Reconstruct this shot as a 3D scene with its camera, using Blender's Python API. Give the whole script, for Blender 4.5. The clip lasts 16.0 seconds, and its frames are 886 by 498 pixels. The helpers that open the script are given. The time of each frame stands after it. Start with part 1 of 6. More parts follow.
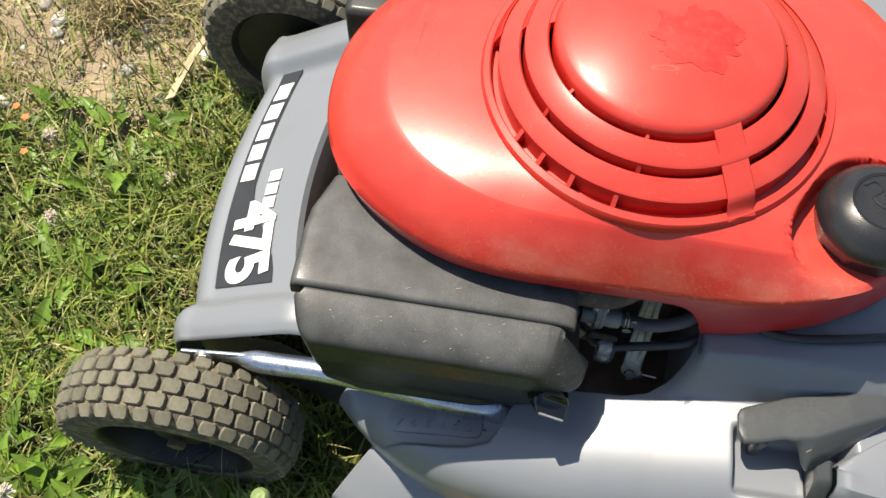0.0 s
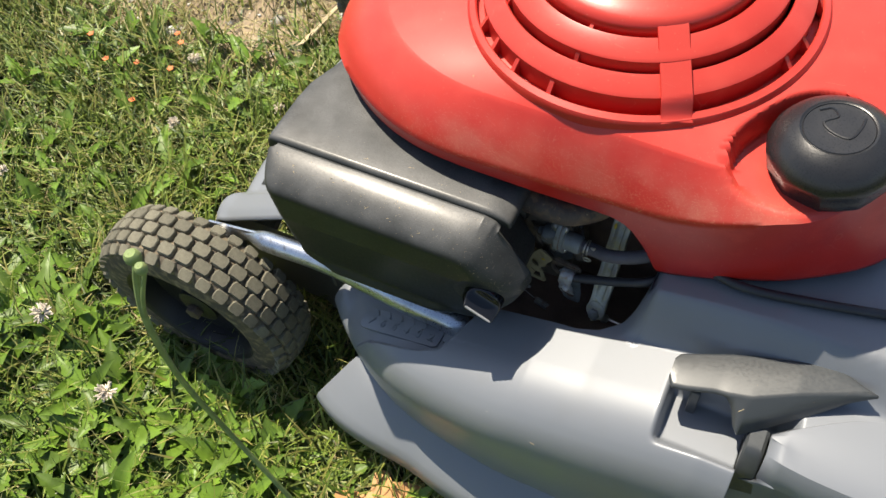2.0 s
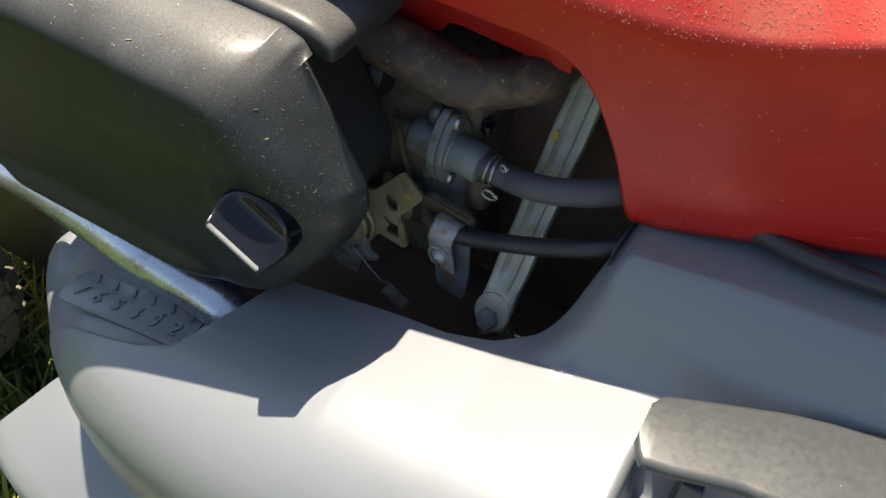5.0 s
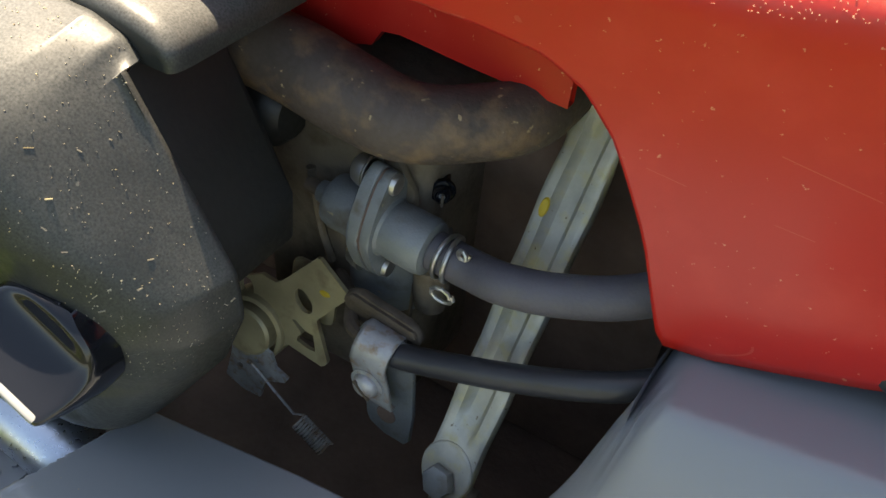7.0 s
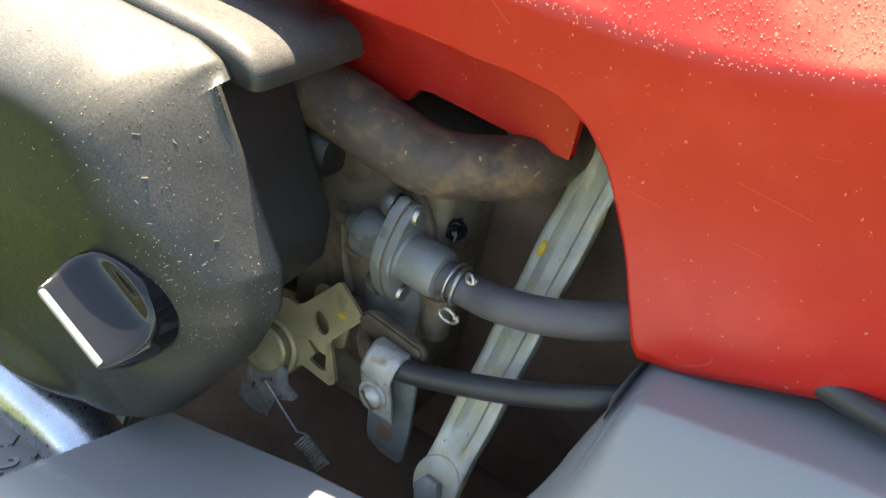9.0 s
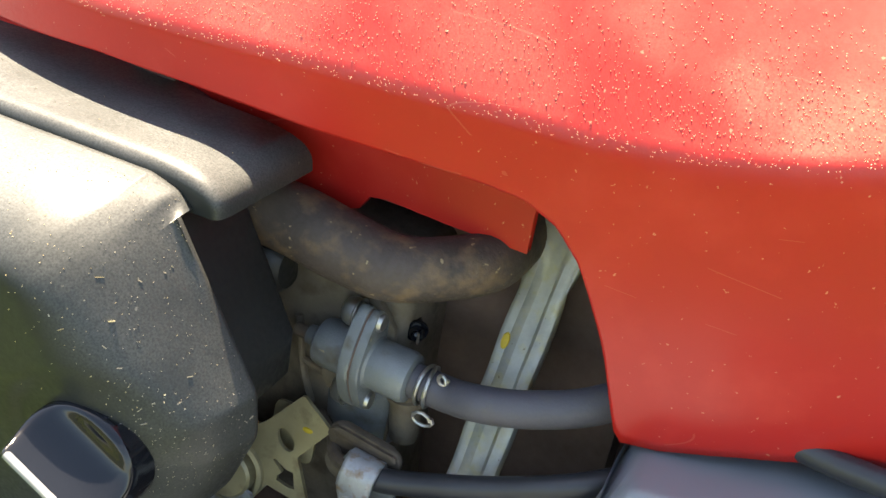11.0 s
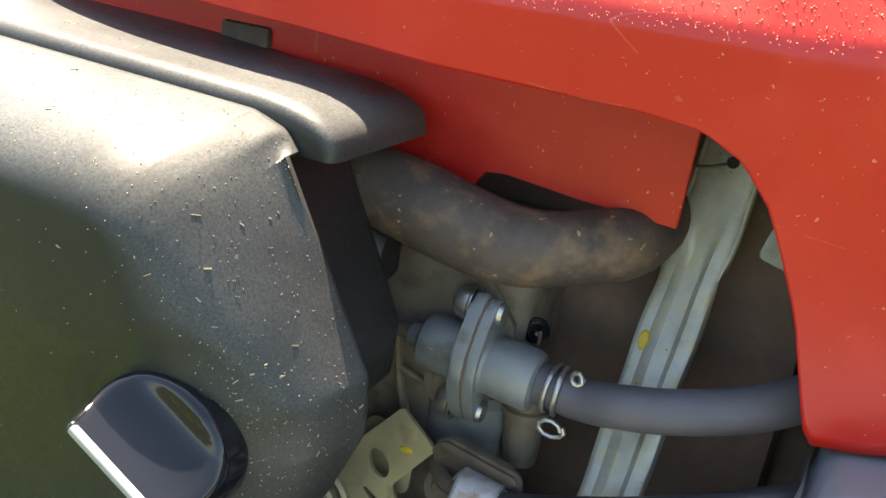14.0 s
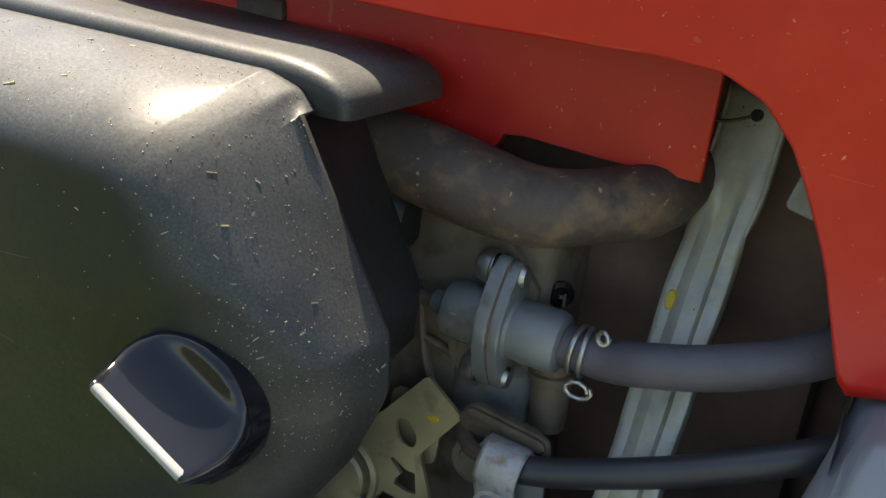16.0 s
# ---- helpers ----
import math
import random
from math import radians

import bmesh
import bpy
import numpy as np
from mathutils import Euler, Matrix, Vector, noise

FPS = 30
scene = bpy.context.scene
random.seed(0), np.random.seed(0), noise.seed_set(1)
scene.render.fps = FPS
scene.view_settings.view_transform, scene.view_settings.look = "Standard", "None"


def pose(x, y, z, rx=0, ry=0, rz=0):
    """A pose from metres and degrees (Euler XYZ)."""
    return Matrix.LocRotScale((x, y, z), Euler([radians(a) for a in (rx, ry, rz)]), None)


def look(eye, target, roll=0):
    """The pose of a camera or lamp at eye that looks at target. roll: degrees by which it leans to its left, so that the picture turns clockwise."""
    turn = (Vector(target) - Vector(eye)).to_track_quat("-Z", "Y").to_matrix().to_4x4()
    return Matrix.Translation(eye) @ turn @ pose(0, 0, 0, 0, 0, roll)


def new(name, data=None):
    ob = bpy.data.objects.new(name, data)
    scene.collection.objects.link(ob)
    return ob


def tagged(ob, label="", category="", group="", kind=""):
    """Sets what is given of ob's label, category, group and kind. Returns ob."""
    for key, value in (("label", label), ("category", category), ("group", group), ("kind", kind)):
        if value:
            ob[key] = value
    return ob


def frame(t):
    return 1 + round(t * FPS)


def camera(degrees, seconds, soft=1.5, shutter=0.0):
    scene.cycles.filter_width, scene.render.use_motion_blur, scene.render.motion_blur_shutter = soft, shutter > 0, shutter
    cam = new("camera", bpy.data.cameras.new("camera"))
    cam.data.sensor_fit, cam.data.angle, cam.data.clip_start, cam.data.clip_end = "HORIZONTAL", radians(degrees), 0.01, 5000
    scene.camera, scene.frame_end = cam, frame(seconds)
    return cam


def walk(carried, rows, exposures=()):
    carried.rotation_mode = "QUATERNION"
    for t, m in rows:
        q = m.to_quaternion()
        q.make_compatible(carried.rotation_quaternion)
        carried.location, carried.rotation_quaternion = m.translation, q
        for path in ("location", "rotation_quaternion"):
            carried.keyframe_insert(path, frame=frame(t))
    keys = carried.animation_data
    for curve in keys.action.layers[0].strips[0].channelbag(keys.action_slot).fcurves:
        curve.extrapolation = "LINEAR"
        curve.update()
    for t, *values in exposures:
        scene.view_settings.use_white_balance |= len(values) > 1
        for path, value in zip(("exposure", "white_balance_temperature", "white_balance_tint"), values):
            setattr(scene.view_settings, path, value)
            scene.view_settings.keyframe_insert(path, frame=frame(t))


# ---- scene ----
cam = camera(55.7, 16.0)
PATH = [
    (0, (-0.086, -0.354, 0.782), (-0.205, 0.566, -0.99), 1.4),
    (0.5, (-0.072, -0.36, 0.794), (-0.274, 0.578, -0.96), -3.4),
    (1, (-0.054, -0.36, 0.778), (-0.322, 0.591, -0.96), -8.3),
    (1.5, (0.039, -0.375, 0.761), (-0.511, 0.536, -0.933), -8.7),
    (2, (0.106, -0.414, 0.727), (-0.537, 0.501, -0.932), -10.8),
    (2.5, (0.139, -0.422, 0.59), (-0.509, 0.587, -1.011), -7.2),
    (3, (0.137, -0.363, 0.523), (-0.581, 0.62, -1.064), -8.0),
    (3.5, (0.108, -0.308, 0.443), (-0.608, 0.758, -1.09), -6.5),
    (4, (0.119, -0.304, 0.45), (-0.583, 0.767, -1.086), -5.3),
    (4.2, (0.115, -0.309, 0.452), (-0.568, 0.8, -1.065), -2.8),
    (6.3, (0.066, -0.267, 0.372), (-0.471, 1.056, -1.028), 12.1),
    (6.5, (0.077, -0.253, 0.364), (-0.581, 1.068, -0.986), 8.1),
    (7, (0.069, -0.233, 0.373), (-0.587, 1.093, -0.973), 6.6),
    (7.5, (0.072, -0.237, 0.374), (-0.609, 1.125, -0.923), 7.3),
    (8, (0.078, -0.261, 0.385), (-0.584, 1.16, -0.856), 10.1),
    (8.5, (0.085, -0.265, 0.381), (-0.655, 1.162, -0.81), 10.2),
    (9, (0.083, -0.27, 0.371), (-0.66, 1.232, -0.72), 11.8),
    (9.5, (0.08, -0.278, 0.379), (-0.654, 1.294, -0.617), 10.2),
    (9.7, (0.067, -0.271, 0.391), (-0.615, 1.302, -0.64), 9.8),
    (11.8, (0.066, -0.281, 0.362), (-0.527, 1.443, -0.46), 9.7),
    (12, (0.068, -0.282, 0.359), (-0.538, 1.445, -0.447), 9.9),
    (12.5, (0.064, -0.282, 0.348), (-0.551, 1.478, -0.377), 10.4),
    (13, (0.057, -0.274, 0.341), (-0.6, 1.489, -0.339), 9.9),
    (13.5, (0.05, -0.265, 0.335), (-0.652, 1.481, -0.341), 8.2),
    (14, (0.045, -0.269, 0.335), (-0.666, 1.466, -0.359), 8.4),
    (14.5, (0.043, -0.27, 0.333), (-0.683, 1.455, -0.37), 7.5),
    (15, (0.045, -0.269, 0.332), (-0.712, 1.438, -0.383), 6.8),
    (15.5, (0.046, -0.267, 0.332), (-0.726, 1.429, -0.395), 6.0),
    (16, (0.048, -0.269, 0.327), (-0.726, 1.438, -0.37), 6.0),
]
# exposure drifts as the picture closes in on the dark engine bay
walk(cam, [(t, look(eye, target, roll)) for t, eye, target, roll in PATH],
     [(t, stops, kelvin, 10) for t, stops, kelvin in ((0, 0.64, 7350), (2.0, 0.64, 7350), (3.0, 0.86, 7350), (4.2, 1.06, 7600), (6.5, 1.40, 8600), (7.0, 1.96, 9000), (8.0, 2.15, 8900), (9.5, 2.78, 8800),
      (12.0, 2.40, 8600), (13.0, 2.48, 8500), (14.0, 2.54, 8400), (15.0, 1.98, 8200), (16.0, 1.72, 8100))])

# ---- light: one high sun from behind the mower, clear sky ----
SUN = Vector((-0.39, 0.250, 1.0)).normalized()
world = bpy.data.worlds.new("world")
scene.world = world
world.use_nodes = True
wn = world.node_tree
sky = wn.nodes.new("ShaderNodeTexSky")
sky.sky_type = "NISHITA"
sky.sun_disc = False
sky.sun_elevation = math.asin(SUN.z)
sky.sun_rotation = math.atan2(SUN.x, SUN.y)
bg = wn.nodes["Background"]
sky.ozone_density = 3.0
bg.inputs["Strength"].default_value = 0.096
wn.links.new(sky.outputs["Color"], bg.inputs["Color"])
sun = new("sun", bpy.data.lights.new("sun", "SUN"))
sun.data.energy, sun.data.angle, sun.data.color = 4.9, radians(0.53), (1.0, 0.95, 0.87)
sun.matrix_world = look(SUN * 5, (0, 0, 0))
scene.view_settings.exposure = 0.0


# ---- materials ----
def material(name, base, rough=0.5, metal=0.0, vary=0.15, size=40.0, fine=400.0, bump=0.15, second=None, amount=0.45,
             coat=0.0, spots=None, spot_size=900.0, spot_level=0.72, rand=0.0, island=0.0, spread=None):
    """A principled surface: two scales of noise in colour and roughness, fine relief, optional second tone and spots."""
    m = bpy.data.materials.new(name)
    m.use_nodes = True
    nt, nodes, links = m.node_tree, m.node_tree.nodes, m.node_tree.links
    p = nodes["Principled BSDF"]
    p.inputs["Metallic"].default_value = metal
    p.inputs["Coat Weight"].default_value = coat
    p.inputs["Coat Roughness"].default_value = 0.12
    co = nodes.new("ShaderNodeTexCoord")
    big = nodes.new("ShaderNodeTexNoise")
    big.inputs["Scale"].default_value, big.inputs["Detail"].default_value = size, 5
    small = nodes.new("ShaderNodeTexNoise")
    small.inputs["Scale"].default_value, small.inputs["Detail"].default_value = fine, 3
    links.new(co.outputs["Object"], big.inputs["Vector"])
    links.new(co.outputs["Object"], small.inputs["Vector"])
    ramp = nodes.new("ShaderNodeValToRGB")
    ramp.color_ramp.elements[0].position, ramp.color_ramp.elements[1].position = 0.3, 0.7
    lo, hi = [max(c * (1 - vary), 0) for c in base], [min(c * (1 + vary), 1) for c in base]
    ramp.color_ramp.elements[0].color, ramp.color_ramp.elements[1].color = (*lo, 1), (*hi, 1)
    links.new(big.outputs["Fac"], ramp.inputs["Fac"])
    colour = ramp.outputs["Color"]

    def mix(a, b, fac):
        n = nodes.new("ShaderNodeMix")
        n.data_type = "RGBA"
        links.new(a, n.inputs[6])
        if isinstance(b, tuple):
            n.inputs[7].default_value = (*b, 1)
        else:
            links.new(b, n.inputs[7])
        links.new(fac, n.inputs[0])
        return n.outputs[2]

    def level(src, lo_, hi_, top=1.0):
        n = nodes.new("ShaderNodeMapRange")
        n.inputs[1].default_value, n.inputs[2].default_value, n.inputs[4].default_value = lo_, hi_, top
        links.new(src, n.inputs[0])
        return n.outputs[0]

    if second:
        mid = nodes.new("ShaderNodeTexNoise")
        mid.inputs["Scale"].default_value, mid.inputs["Detail"].default_value = size * 2.3, 8
        links.new(co.outputs["Object"], mid.inputs["Vector"])
        colour = mix(colour, second, level(mid.outputs["Fac"], amount, amount + 0.2))
    if rand or island or spread:
        info = nodes.new("ShaderNodeNewGeometry" if (island or spread) else "ShaderNodeObjectInfo")
        out = info.outputs["Random Per Island"] if (island or spread) else info.outputs["Random"]
        if spread:
            r2 = nodes.new("ShaderNodeValToRGB")
            els = r2.color_ramp.elements
            while len(els) < len(spread):
                els.new(0.5)
            for k, c in enumerate(spread):
                els[k].position, els[k].color = k / (len(spread) - 1), (*c, 1)
            links.new(out, r2.inputs["Fac"])
            half = nodes.new("ShaderNodeValue")
            half.outputs[0].default_value = 0.75
            colour = mix(colour, r2.outputs["Color"], half.outputs[0])
        else:
            hsv = nodes.new("ShaderNodeHueSaturation")
            links.new(level(out, 0, 1, 1.0 + (rand or island)), hsv.inputs["Value"])
            hsv.inputs["Value"].default_value = 1
            links.new(colour, hsv.inputs["Color"])
            mr = hsv.inputs["Value"].links[0].from_node
            mr.inputs[3].default_value = 1.0 - (rand or island)
            colour = hsv.outputs["Color"]
    if spots:
        sp = nodes.new("ShaderNodeTexNoise")
        sp.inputs["Scale"].default_value, sp.inputs["Detail"].default_value = spot_size, 2
        links.new(co.outputs["Object"], sp.inputs["Vector"])
        colour = mix(colour, spots, level(sp.outputs["Fac"], spot_level, spot_level + 0.05))
    links.new(colour, p.inputs["Base Color"])
    links.new(level(small.outputs["Fac"], 0.25, 0.75, min(rough * 1.2, 1)), p.inputs["Roughness"])
    p.inputs["Roughness"].links[0].from_node.inputs[3].default_value = rough * 0.8
    if bump:
        b = nodes.new("ShaderNodeBump")
        b.inputs["Strength"].default_value, b.inputs["Distance"].default_value = bump, 0.0006
        links.new(small.outputs["Fac"], b.inputs["Height"])
        links.new(b.outputs["Normal"], p.inputs["Normal"])
    return m


RED = material("red_hood_plastic", (0.525, 0.019, 0.015), 0.36, vary=0.1, size=18, fine=900, bump=0.03, second=(0.60, 0.036, 0.027), amount=0.52,
               spots=(0.64, 0.22, 0.14), spot_size=800, spot_level=0.715)
SILVER = material("silver_deck_paint", (0.202, 0.221, 0.246), 0.48, metal=0.15, vary=0.03, size=9, fine=700, bump=0.004, second=(0.195, 0.209, 0.224), amount=0.6, coat=0.22,
                  spots=(0.22, 0.20, 0.16), spot_size=300, spot_level=0.765)
BLACK = material("black_cover_plastic", (0.019, 0.022, 0.022), 0.44, vary=0.25, size=18, fine=900, bump=0.05, second=(0.027, 0.028, 0.027), amount=0.54,
                 spots=(0.20, 0.18, 0.14), spot_size=600, spot_level=0.745)
GLOSS = material("glossy_black_plastic", (0.008, 0.009, 0.012), 0.09, vary=0.15, size=40, fine=900, bump=0.02)
CAPBLACK = material("satin_black_cap", (0.020, 0.021, 0.023), 0.30, vary=0.2, size=40, fine=1200, bump=0.10, second=(0.034, 0.033, 0.031), amount=0.58)
# pale tone for the sun's glint along the knob's bar, put into colour
GLINT = material("pale_glint_plastic", (0.30, 0.31, 0.32), 0.35, vary=0.2, size=90, fine=900, bump=0.05, second=(0.20, 0.21, 0.22), amount=0.55)
RUBBER = material("dusty_tyre_rubber", (0.085, 0.072, 0.055), 0.9, vary=0.2, size=60, fine=900, bump=0.5, second=(0.24, 0.19, 0.12), amount=0.46)
TREAD = material("worn_tread_rubber", (0.152, 0.145, 0.106), 0.9, vary=0.25, size=160, fine=1200, bump=0.7, second=(0.105, 0.093, 0.072), amount=0.52, rand=0.2)
RIM = material("black_wheel_plastic", (0.012, 0.012, 0.012), 0.5, vary=0.2, size=60, fine=600, bump=0.1)
ZINC = material("zinc_plated_steel", (0.50, 0.49, 0.46), 0.34, metal=0.9, vary=0.18, size=70, fine=900, bump=0.08, second=(0.30, 0.27, 0.21), amount=0.58)
BRIGHT = material("bright_steel_tube", (0.50, 0.55, 0.62), 0.30, metal=0.95, vary=0.12, size=60, fine=800, bump=0.06, second=(0.24, 0.22, 0.19), amount=0.58)
PASSIVE = material("yellow_passivated_plate", (0.37, 0.315, 0.19), 0.42, metal=0.40, vary=0.2, size=80, fine=900, bump=0.1, second=(0.22, 0.17, 0.10), amount=0.56)
STRUT = material("galvanised_strut", (0.43, 0.43, 0.38), 0.50, metal=0.35, vary=0.25, size=110, fine=900, bump=0.15, second=(0.46, 0.43, 0.28), amount=0.50,
                 spots=(0.13, 0.085, 0.045), spot_size=620, spot_level=0.72)
CLAMP = material("dull_plated_clamp", (0.36, 0.37, 0.38), 0.46, metal=0.4, vary=0.25, size=170, fine=900, bump=0.2, second=(0.26, 0.17, 0.10), amount=0.50)
CAST = material("dull_cast_aluminium", (0.215, 0.232, 0.235), 0.50, metal=0.35, vary=0.20, size=60, fine=1500, bump=0.25, second=(0.14, 0.115, 0.085), amount=0.56,
                spots=(0.40, 0.34, 0.22), spot_size=420, spot_level=0.70)
BODY = material("dusty_carburettor_casting", (0.185, 0.150, 0.112), 0.62, metal=0.2, vary=0.25, size=60, fine=900, bump=0.25, second=(0.10, 0.075, 0.045), amount=0.50)
ENGINE = material("dark_engine_casting", (0.170, 0.110, 0.084), 0.8, vary=0.3, size=40, fine=500, bump=0.3, second=(0.14, 0.10, 0.07), amount=0.6)
HOSE = material("dusty_black_rubber_hose", (0.088, 0.083, 0.096), 0.58, vary=0.2, size=50, fine=1500, bump=0.15, second=(0.11, 0.10, 0.095), amount=0.52)
BREATHER = material("dusty_breather_tube", (0.086, 0.064, 0.054), 0.66, vary=0.3, size=60, fine=900, bump=0.35, second=(0.205, 0.13, 0.075), amount=0.48,
                    spots=(0.36, 0.26, 0.15), spot_size=500, spot_level=0.70)
CABLE = material("black_cable_sheath", (0.030, 0.032, 0.038), 0.4, vary=0.2, size=50, fine=900, bump=0.06)
GRIP = material("grey_lever_plastic", (0.060, 0.067, 0.071), 0.36, metal=0.15, vary=0.05, size=12, fine=500, bump=0.002, second=(0.064, 0.071, 0.075), amount=0.52)
DECAL_DARK = material("dark_decal_film", (0.028, 0.030, 0.034), 0.35, vary=0.15, size=30, fine=700, bump=0.02)
DECAL_WHITE = material("white_decal_film", (0.78, 0.78, 0.76), 0.4, vary=0.05, size=50, fine=700, bump=0.02)
STAIN = material("stained_red_plastic", (0.52, 0.034, 0.026), 0.42, vary=0.2, size=90, fine=900, bump=0.03, second=(0.60, 0.05, 0.038), amount=0.5)
LABEL_RED = material("faded_red_label", (0.53, 0.034, 0.027), 0.6, vary=0.15, size=60, fine=700, bump=0.02, second=(0.55, 0.04, 0.03), amount=0.5)
INK = material("worn_dark_ink", (0.30, 0.022, 0.02), 0.6, vary=0.3, size=200, fine=700, bump=0.0, second=(0.45, 0.04, 0.03), amount=0.48)
RUST = material("rusty_screw", (0.13, 0.10, 0.075), 0.7, metal=0.4, vary=0.3, size=150, fine=900, bump=0.3)
YELLOW = material("yellow_paint_dab", (0.55, 0.38, 0.03), 0.5, vary=0.15, size=200, fine=900, bump=0.05)
SOIL = material("sandy_soil", (0.30, 0.235, 0.155), 0.95, vary=0.3, size=6, fine=260, bump=0.9, second=(0.20, 0.14, 0.085), amount=0.5,
                spots=(0.50, 0.45, 0.36), spot_size=120, spot_level=0.66)
TURF = material("damp_turf", (0.034, 0.045, 0.014), 0.95, vary=0.35, size=14, fine=260, bump=0.9, second=(0.10, 0.085, 0.04), amount=0.55)
GRASS = material("grass_blade", (0.13, 0.22, 0.03), 0.50, vary=0.3, size=5, fine=300, bump=0.0,
                 spread=((0.012, 0.025, 0.004), (0.048, 0.090, 0.010), (0.30, 0.36, 0.07), (0.018, 0.038, 0.006), (0.36, 0.29, 0.10), (0.14, 0.215, 0.028)))
STRAW = material("dry_straw", (0.42, 0.34, 0.17), 0.7, vary=0.3, size=8, fine=300, bump=0.0,
                 spread=((0.36, 0.28, 0.13), (0.50, 0.42, 0.24), (0.25, 0.24, 0.08), (0.42, 0.33, 0.17)))
LEAF = material("weed_leaf", (0.115, 0.205, 0.024), 0.48, vary=0.3, size=40, fine=500, bump=0.2, rand=0.35)
STEM = material("pale_green_stem", (0.20, 0.27, 0.10), 0.6, vary=0.2, size=80, fine=500, bump=0.1)
PETAL = material("clover_petal", (0.70, 0.62, 0.52), 0.7, vary=0.15, size=120, fine=500, bump=0.1)
ORANGE = material("orange_petal", (0.80, 0.20, 0.06), 0.6, vary=0.15, size=120, fine=500, bump=0.05)
DRYLEAF = material("dry_leaf", (0.50, 0.27, 0.11), 0.7, vary=0.25, size=60, fine=400, bump=0.3, second=(0.36, 0.16, 0.06), amount=0.55)
STRAP = material("tan_webbing", (0.45, 0.36, 0.22), 0.8, vary=0.2, size=60, fine=600, bump=0.3)
STONE = material("pale_stone", (0.52, 0.50, 0.46), 0.85, vary=0.2, size=40, fine=300, bump=0.4, rand=0.3, second=(0.30, 0.29, 0.27), amount=0.55)
CHAFF = material("grass_clippings", (0.42, 0.33, 0.18), 0.85, vary=0.3, size=60, fine=300, bump=0.0,
                 spread=((0.28, 0.20, 0.09), (0.55, 0.46, 0.28), (0.40, 0.30, 0.15), (0.50, 0.42, 0.27)))

SANDY = material("sandy_dust_grains", (0.62, 0.34, 0.22), 0.9, vary=0.2, size=60, fine=300, bump=0.0,
                 spread=((0.60, 0.28, 0.18), (0.66, 0.42, 0.28), (0.55, 0.20, 0.13), (0.70, 0.52, 0.38)))
SPECK = material("pale_dust_specks", (0.34, 0.32, 0.27), 0.9, vary=0.2, size=60, fine=300, bump=0.0,
                 spread=((0.27, 0.24, 0.19), (0.17, 0.14, 0.09), (0.40, 0.36, 0.27), (0.25, 0.20, 0.12)))


def add_dust_and_light(m, tone, y0, y1, most=1.0, rise=(0.25, 0.6), much=(0.36, 0.72), facing=2):
    """Sandy dust on faces that look one way (2: up), along one edge, in patches and fine grains; on the black plastic
    its tone also carries the brightness of lit faces.
    """
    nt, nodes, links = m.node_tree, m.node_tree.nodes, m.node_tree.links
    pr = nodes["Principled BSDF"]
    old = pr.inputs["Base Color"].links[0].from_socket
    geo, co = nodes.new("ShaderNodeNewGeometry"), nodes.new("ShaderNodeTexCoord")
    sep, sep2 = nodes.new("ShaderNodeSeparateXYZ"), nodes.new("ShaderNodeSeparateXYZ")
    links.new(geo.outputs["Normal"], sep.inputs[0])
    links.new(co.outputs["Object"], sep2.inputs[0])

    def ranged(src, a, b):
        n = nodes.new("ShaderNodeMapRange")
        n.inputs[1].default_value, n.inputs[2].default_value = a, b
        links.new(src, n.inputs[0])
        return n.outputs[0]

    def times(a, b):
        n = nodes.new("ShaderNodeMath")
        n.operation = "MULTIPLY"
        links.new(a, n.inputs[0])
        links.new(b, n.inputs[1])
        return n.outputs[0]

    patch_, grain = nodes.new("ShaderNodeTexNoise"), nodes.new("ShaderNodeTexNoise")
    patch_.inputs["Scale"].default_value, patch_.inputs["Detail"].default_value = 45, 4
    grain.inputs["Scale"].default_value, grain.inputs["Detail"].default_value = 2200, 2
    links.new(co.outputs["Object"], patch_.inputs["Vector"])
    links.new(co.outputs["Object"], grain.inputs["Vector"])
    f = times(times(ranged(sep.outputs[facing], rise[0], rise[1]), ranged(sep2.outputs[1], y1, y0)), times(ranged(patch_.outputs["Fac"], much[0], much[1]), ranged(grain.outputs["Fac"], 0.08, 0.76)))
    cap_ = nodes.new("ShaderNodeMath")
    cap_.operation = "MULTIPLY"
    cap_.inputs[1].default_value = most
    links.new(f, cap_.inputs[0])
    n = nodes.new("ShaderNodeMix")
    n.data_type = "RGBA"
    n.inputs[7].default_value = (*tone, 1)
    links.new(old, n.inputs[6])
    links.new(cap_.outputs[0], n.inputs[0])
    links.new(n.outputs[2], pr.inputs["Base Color"])


